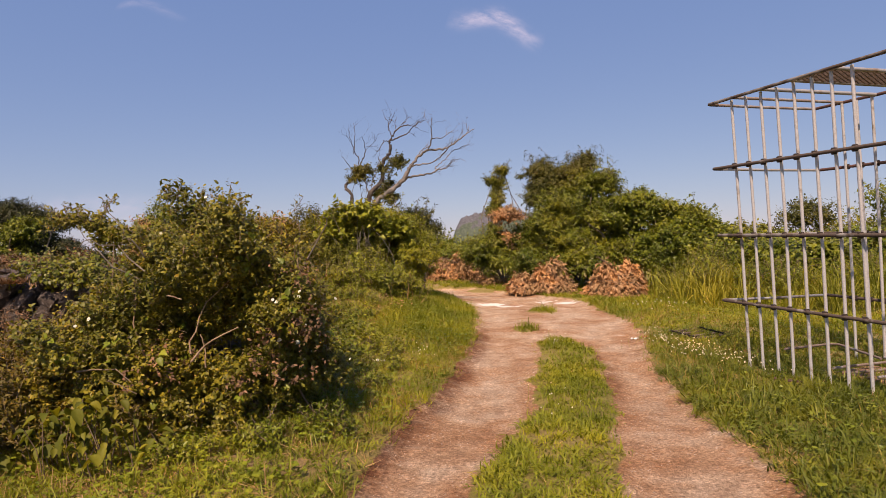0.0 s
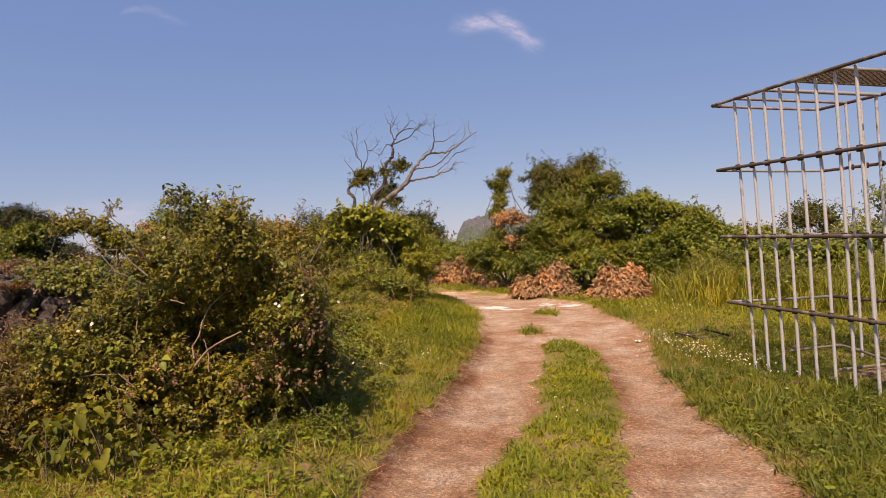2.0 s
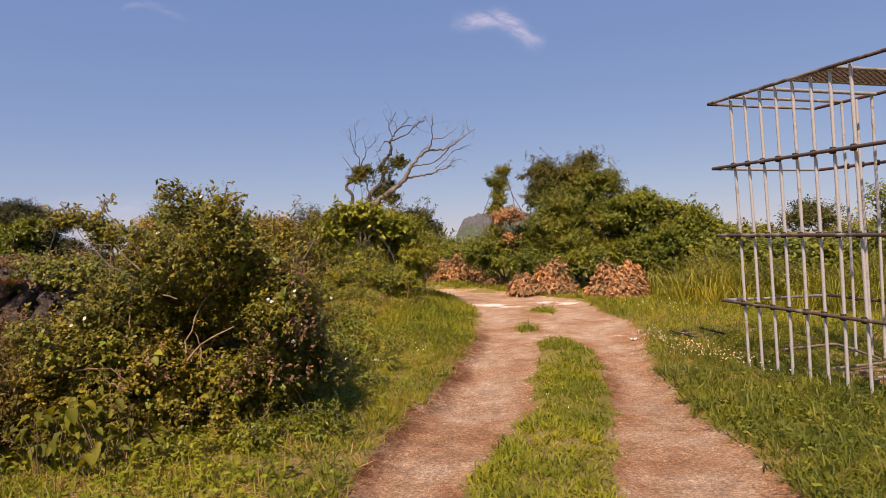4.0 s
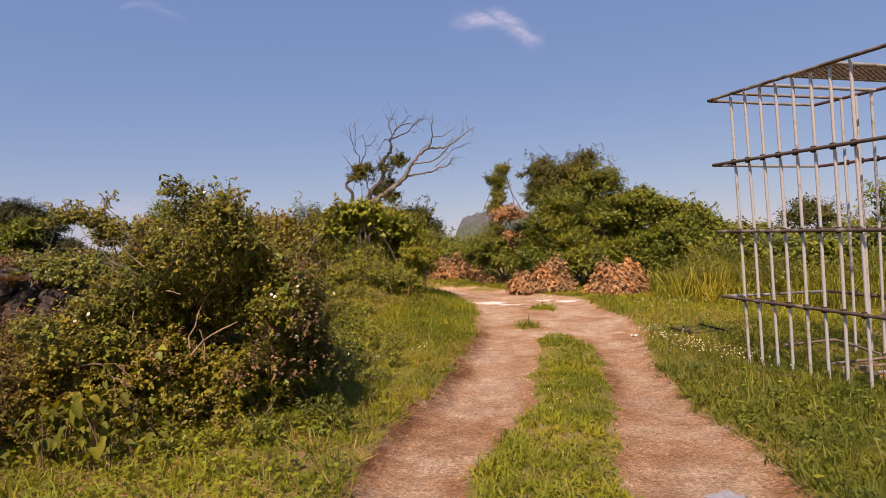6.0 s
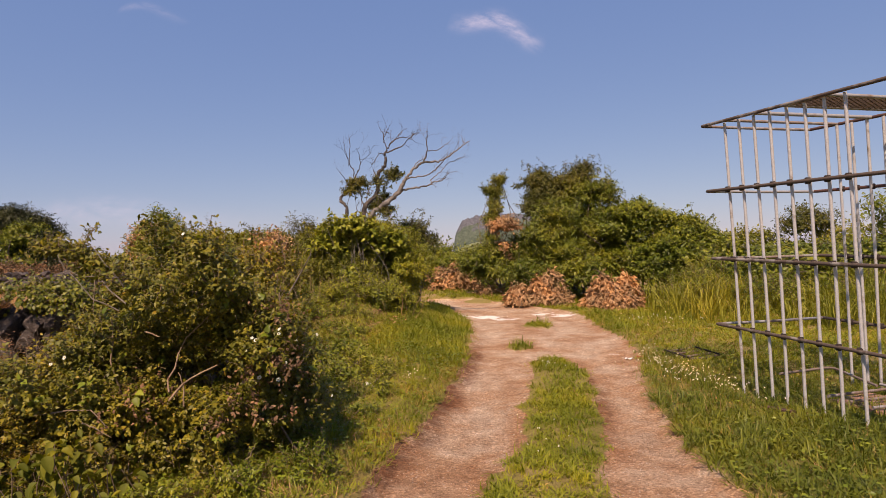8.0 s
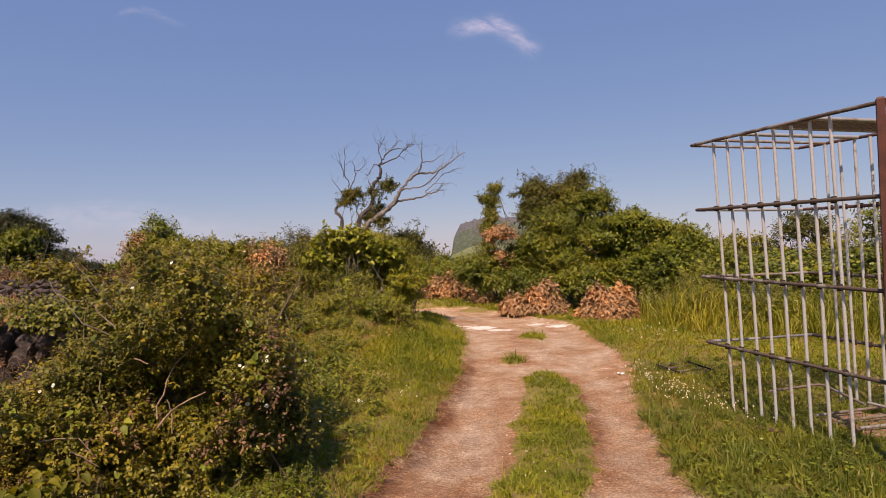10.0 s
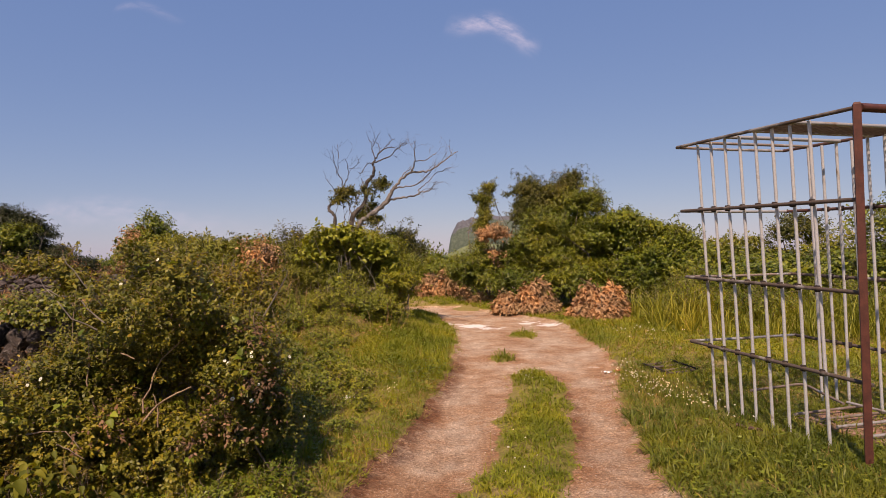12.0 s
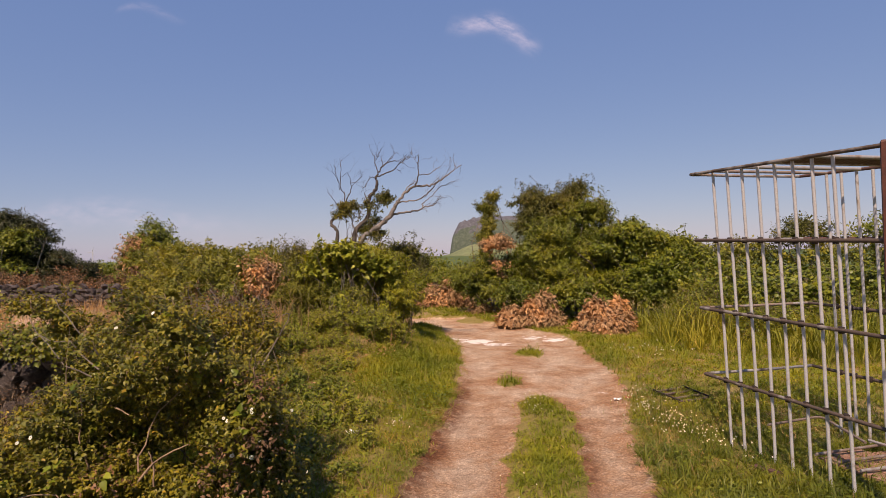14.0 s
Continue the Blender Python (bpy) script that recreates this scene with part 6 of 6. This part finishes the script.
fr = np.random.default_rng(90)
flower_heads("white clover flowers in the grass beside the track", [(1.95 + 0.4 * k + fr.normal() * 0.13, 6.75 - 1.55 * k + fr.normal() * 0.22) for k in fr.random(170)], 0.0085, 91)
flower_heads("white clover flowers in the far verge", [(3.0 + fr.normal() * 0.3, 9.6 + fr.normal() * 0.4) for _ in range(30)], 0.013, 92)
flower_heads("white daisies in the grass strip between the ruts", [(0.95 + fr.normal() * 0.07, 6.6 + fr.normal() * 0.25) for _ in range(22)] + [(0.55 + fr.normal() * 0.1, 4.1 + fr.normal() * 0.3) for _ in range(12)], 0.007, 93)
flower_heads("white daisies on the verge", [(-0.5 + fr.normal() * 0.1, 5.9 + fr.normal() * 0.12) for _ in range(12)], 0.008, 94)


def pebbles():
    rng = np.random.default_rng(95)
    g = Geo()
    x, y = scatter(45000, (-1, 2.6, 2.2, 12), rng, lambda x, y: smooth(0.0, 0.2, inside_track(x, y)[0]) * (inside_track(x, y)[1] < -0.05) * clumpy(x, y, 96, 2.0))
    n = len(x)
    v = np.array([(1, 0, 0), (-1, 0, 0), (0, 1, 0), (0, -1, 0), (0, 0, 0.7)])
    f = np.array([(0, 2, 4), (2, 1, 4), (1, 3, 4), (3, 0, 4)])
    ax = frames_for(rng.normal(size=(n, 3)) * np.array([1, 1, 0.3]), np.array([0, 0, 1.0]), rng, 0.3)
    s = 0.0016 + 0.0048 * rng.random(n) ** 5
    g.stamps(v, f, np.stack([x, y, height(x, y) + s * 0.2], 1), ax, np.stack([s, s * 0.8, s * 0.8], 1))
    tagged(new("pebbles", g.mesh("pebbles", M_PEBBLE, True)), "small pale pebbles strewn over the dirt track", "gravel", kind="stuff")


pebbles()


# ---- the cage ----
def pipe(name, pts, r, material, parent, label="", sides=10):
    g = Geo()
    g.tube(pts, r, sides)
    return child(name, g.mesh(name, material), parent, label, at_base(parent))


def bent(pts, r=0.06, n=5):
    """A polyline with its inner corners rounded."""
    pts = [np.asarray(p, float) for p in pts]
    out = [pts[0]]
    for a, b, c in zip(pts, pts[1:], pts[2:]):
        u, w = unit(a - b), unit(c - b)
        for t in np.linspace(0, 1, n):
            out.append((1 - t) ** 2 * (b + u * r) + 2 * t * (1 - t) * b + t * t * (b + w * r))
    return out + [pts[-1]]


CU, CW = np.array([0.2973, -0.9548]), np.array([0.9619, 0.2734])
CLEAN, CSLOPE = np.array([-0.0737, -0.0626]), -0.0314
CBASE, CLONG, CWIDE = np.array([2.404, 5.806]), 1.8, 1.18


def cage_at(s, w, z):
    """A place in the cage: s along its long side, w across, z up, with the cage's lean."""
    p = CBASE + CU * s + CW * w + CLEAN * z
    return np.array([p[0], p[1], z + CSLOPE * s])


def cage():
    root = thing("cage", (2.8, 5.0, hz(2.8, 5.0)), "tall open cage of rusty galvanised pipes standing in the grass", "cage")
    levels = (2.368, 1.786, 1.18, 0.58)
    for i, z in enumerate(levels):
        pipe("side_rail", bent([cage_at(CLONG, 0, z), cage_at(0.0, 0, z), cage_at(0, 0.1, z)], 0.025), 0.0142, M_RAIL, root, "rust-brown rail")
        pipe("end_rail", [cage_at(0, 0.08, z), cage_at(0, CWIDE * 0.5, z - 0.004), cage_at(0, CWIDE, z)], 0.0125, M_ENDRAIL, root, "pale thin rail")
        pipe("side_rail", [cage_at(0, CWIDE, z), cage_at(CLONG, CWIDE, z)], 0.0142, M_REDPIPE if i < 2 else M_RAIL, root, "rust-brown rail")
    k = Geo()
    k.tube([(0, 0, -0.024), (0, 0, -0.018), (0, 0, 0.018), (0, 0, 0.024)], [0.017, 0.0215, 0.0215, 0.017], 8)
    clamp = k.mesh("clamp", M_CLAMP)
    rng = np.random.default_rng(44)
    for w, inner, count, first, gap in ((0.0, 0.028, 8, 1.56, 0.165), (CWIDE, -0.028, 10, 2.15, 0.145)):
        for i in range(count):
            s = gap * (first + i)
            e = rng.normal() * 0.008
            f = rng.normal() * 0.006 - 0.015
            foot = cage_at(s + e, w + inner + f, 0)
            foot[2] = hz(foot[0], foot[1]) - 0.02
            bar = pipe("bar", [foot, cage_at(s + e * 0.3, w + inner, 1.2), cage_at(s, w + inner, levels[0] - 0.012)], 0.0122, M_ZINC, root, "galvanised upright bar")
            for z in levels[1:]:
                p = cage_at(s, w + inner * 0.4, z)
                child("clamp", clamp, bar, "rusted wire binding", Matrix.Translation(Vector(p)) @ pose(0, 0, 0, 0, 0, rng.uniform(0, 40)))
    # corner posts of square tube and the beam between them
    for w in (0.0, CWIDE):
        g = Geo()
        foot = cage_at(CLONG, w - 0.07, 0)
        foot[2] = hz(foot[0], foot[1]) - 0.03
        top = cage_at(CLONG, w, levels[0] + 0.03)
        g.tube([foot, (foot * 0.5 + top * 0.5), top - np.array([0, 0, 0.012]), top], [0.032, 0.032, 0.032, 0.024], 4)
        child("post", g.mesh("post", M_POST, True), root, "brown painted square post", at_base(root))
    pipe("end_beam", [cage_at(CLONG, 0.03, levels[0]), cage_at(CLONG, CWIDE - 0.03, levels[0])], 0.03, M_POST, root, "brown painted beam", 4)
    for s, r, m in ((0.3, 0.0125, M_ENDRAIL), (0.62, 0.0155, M_ENDRAIL), (0.92, 0.0155, M_ENDRAIL), (1.28, 0.014, M_ENDRAIL)):
        pipe("roof_bar", [cage_at(s, 0, levels[0]), cage_at(s, CWIDE, levels[0])], r, m, root, "pale roof bar")
    # expanded metal over the middle of the roof
    g = Geo()
    s0, s1, st = 0.94, 1.27, 0.034
    for sign in (1, -1):
        c = -CWIDE
        while c < (s1 - s0) + CWIDE:
            pts = []
            for w in (0.0, CWIDE):
                pts.append((s0 + c + (w if sign > 0 else CWIDE - w) * 0.6, w))
            (sa, wa), (sb, wb) = pts
            t0, t1 = sorted(((s0 - sa) / (sb - sa), (s1 - sa) / (sb - sa)))
            t0, t1 = max(0, t0), min(1, t1)
            if t1 > t0:
                a = cage_at(sa + (sb - sa) * t0, wa + (wb - wa) * t0, levels[0] - 0.004)
                b = cage_at(sa + (sb - sa) * t1, wa + (wb - wa) * t1, levels[0] - 0.004)
                g.tube([a, b], 0.0042, 4)
            c += st
    child("roof_mesh", g.mesh("roof_mesh", M_MESH), root, "dark expanded-metal roof panel", at_base(root))
    pipe("base_rail", bent([(2.90, 5.74, 0.12), (3.52, 6.01, 0.12), (3.43, 5.24, 0.11)], 0.1), 0.0115, M_GRATE, root, "pale loose pipe")


cage()


def cage_floor():
    """A grid of loose pipes over weathered boards on the ground inside the cage."""
    x, y = cage_at(1.3, 0.65, 0)[:2]
    root = thing("floor_grate", (x, y, hz(x, y)), "pipe grate over reddish weathered boards on the ground", "grate")
    rng = np.random.default_rng(3)
    for i in range(4):
        w = 0.4 + 0.17 * i
        g = bmesh.new()
        bmesh.ops.create_cube(g, size=1)
        for v in g.verts:
            v.co = Vector((v.co.x * 0.9, v.co.y * 0.155, v.co.z * 0.018))
        bmesh.ops.bevel(g, geom=g.edges[:], offset=0.003, segments=1)
        me = bpy.data.meshes.new("board")
        g.to_mesh(me)
        g.free()
        me.materials.append(M_BOARD)
        c = cage_at(1.25 + rng.normal() * 0.02, w, 0)
        child("board", me, root, "", Matrix.Translation(-root.location) @ pose(c[0], c[1], hz(c[0], c[1]) + 0.04, rng.normal() * 1, 0, -72.8 + rng.normal()))
    def gp(s, w, h):
        p = cage_at(s, w, 0)
        return np.array([p[0], p[1], hz(p[0], p[1]) + h])
    for s in (0.85, 1.05, 1.25, 1.5):
        pipe("pipe", [gp(s + rng.normal() * 0.02, 0.3, 0.075), gp(s, 1.08, 0.085)], 0.0115, M_GRATE, root)
    for w in (0.9,):
        pipe("pipe", [gp(0.78, w, 0.1), gp(1.7, w + 0.04, 0.1)], 0.0115, M_GRATE, root)


cage_floor()


def ground_mat():
    """A rusted lattice frame lying half sunk in the grass."""
    x, y = 2.62, 7.1
    root = thing("metal_frame", (x, y, hz(x, y)), "flat rusted metal lattice lying half hidden in the grass", "metal frame")
    rng = np.random.default_rng(6)
    u, w = np.array([0.95, 0.28]), np.array([-0.28, 0.95])

    def at_mat(a, b):
        p = np.array([x, y]) + u * a + w * b
        return np.array([p[0], p[1], hz(p[0], p[1]) + 0.025])
    for b in (-0.22, -0.07, 0.08, 0.22):
        pipe("slat", [at_mat(-0.2, b + rng.normal() * 0.015), at_mat(0.02, b), at_mat(0.2, b + rng.normal() * 0.015)], 0.015, M_MESH, root, sides=6)
    for a in (-0.2, 0.18):
        pipe("crossbar", [at_mat(a, -0.24) + np.array([0, 0, 0.02]), at_mat(a, 0.24) + np.array([0, 0, 0.02])], 0.011, M_CLAMP, root, sides=6)


ground_mat()


def loose_plank():
    """A short broken board at the foot of the bars."""
    bm = bmesh.new()
    bmesh.ops.create_cube(bm, size=1)
    bmesh.ops.subdivide_edges(bm, edges=bm.edges[:], cuts=2)
    for v in bm.verts:
        v.co = Vector((v.co.x * (0.2 + 0.04 * math.sin(17 * v.co.y)), v.co.y * 0.05, v.co.z * 0.016))
    bmesh.ops.bevel(bm, geom=[e for e in bm.edges if e.is_boundary or len(e.link_faces) == 2 and e.calc_face_angle(0) > 1], offset=0.002, segments=1)
    me = bpy.data.meshes.new("broken_board")
    bm.to_mesh(me)
    bm.free()
    me.materials.append(M_REDPIPE)
    ob = new("broken_board", me)
    ob.matrix_basis = pose(2.48, 4.92, hz(2.48, 4.92) + 0.02, 3, -2, -62)
    tagged(ob, "short reddish broken board lying in the grass", "board")


loose_plank()


def paint_mark():
    """A worn splash of paint: ragged flat flecks on the bare earth."""
    g = Geo()
    rng = np.random.default_rng(8)
    for i in range(46):
        x0, y0 = 1.10 + rng.normal() * 0.035, 2.72 + rng.normal() * 0.022
        n, r = 9, 0.004 + 0.02 * rng.random() ** 1.5
        a = np.arange(n) / n * 2 * np.pi
        rr = r * rng.uniform(0.5, 1.3, n)
        x, y = x0 + rr * np.cos(a) * 1.5, y0 + rr * np.sin(a)
        v = np.concatenate([np.stack([x, y, height(x, y) + 0.006], 1), [[x0, y0, hz(x0, y0) + 0.008]]])
        g.add(v, [(k, (k + 1) % n, n) for k in range(n)])
    tagged(new("paint_mark", g.mesh("paint_mark", M_BLUE)), "faded blue paint mark on the dirt track", "paint mark")


paint_mark()


def litter(name, x, y, w, mat, label, seed):
    """A crumpled scrap of plastic."""
    rng = np.random.default_rng(seed)
    bm = bmesh.new()
    bmesh.ops.create_grid(bm, x_segments=7, y_segments=5, size=0.5)
    bmesh.ops.solidify(bm, geom=bm.faces[:], thickness=0.02)
    for v in bm.verts:
        v.co = Vector((v.co.x * w, v.co.y * w * 0.6, v.co.z * w + 0.12 * w * math.sin(9 * v.co.x + seed) * math.cos(7 * v.co.y)))
    me = bpy.data.meshes.new(name)
    bm.to_mesh(me)
    bm.free()
    me.materials.append(mat)
    ob = new(name, me)
    ob.matrix_basis = pose(x, y, hz(x, y) + 0.018, 0, 0, rng.uniform(-30, 30))
    tagged(ob, label, "litter")


litter("plastic_scrap", 1.92, 7.15, 0.085, M_WHITELITTER, "crumpled white plastic scrap lying on the track", 1)
litter("plastic_scrap", 2.03, 7.12, 0.06, M_REDLITTER, "small red plastic scrap lying on the track", 2)
litter("paper_scrap", -0.85, 5.85, 0.13, M_WHITELITTER, "pale paper scrap lying in the verge grass", 3)

near_wall()
far_wall()
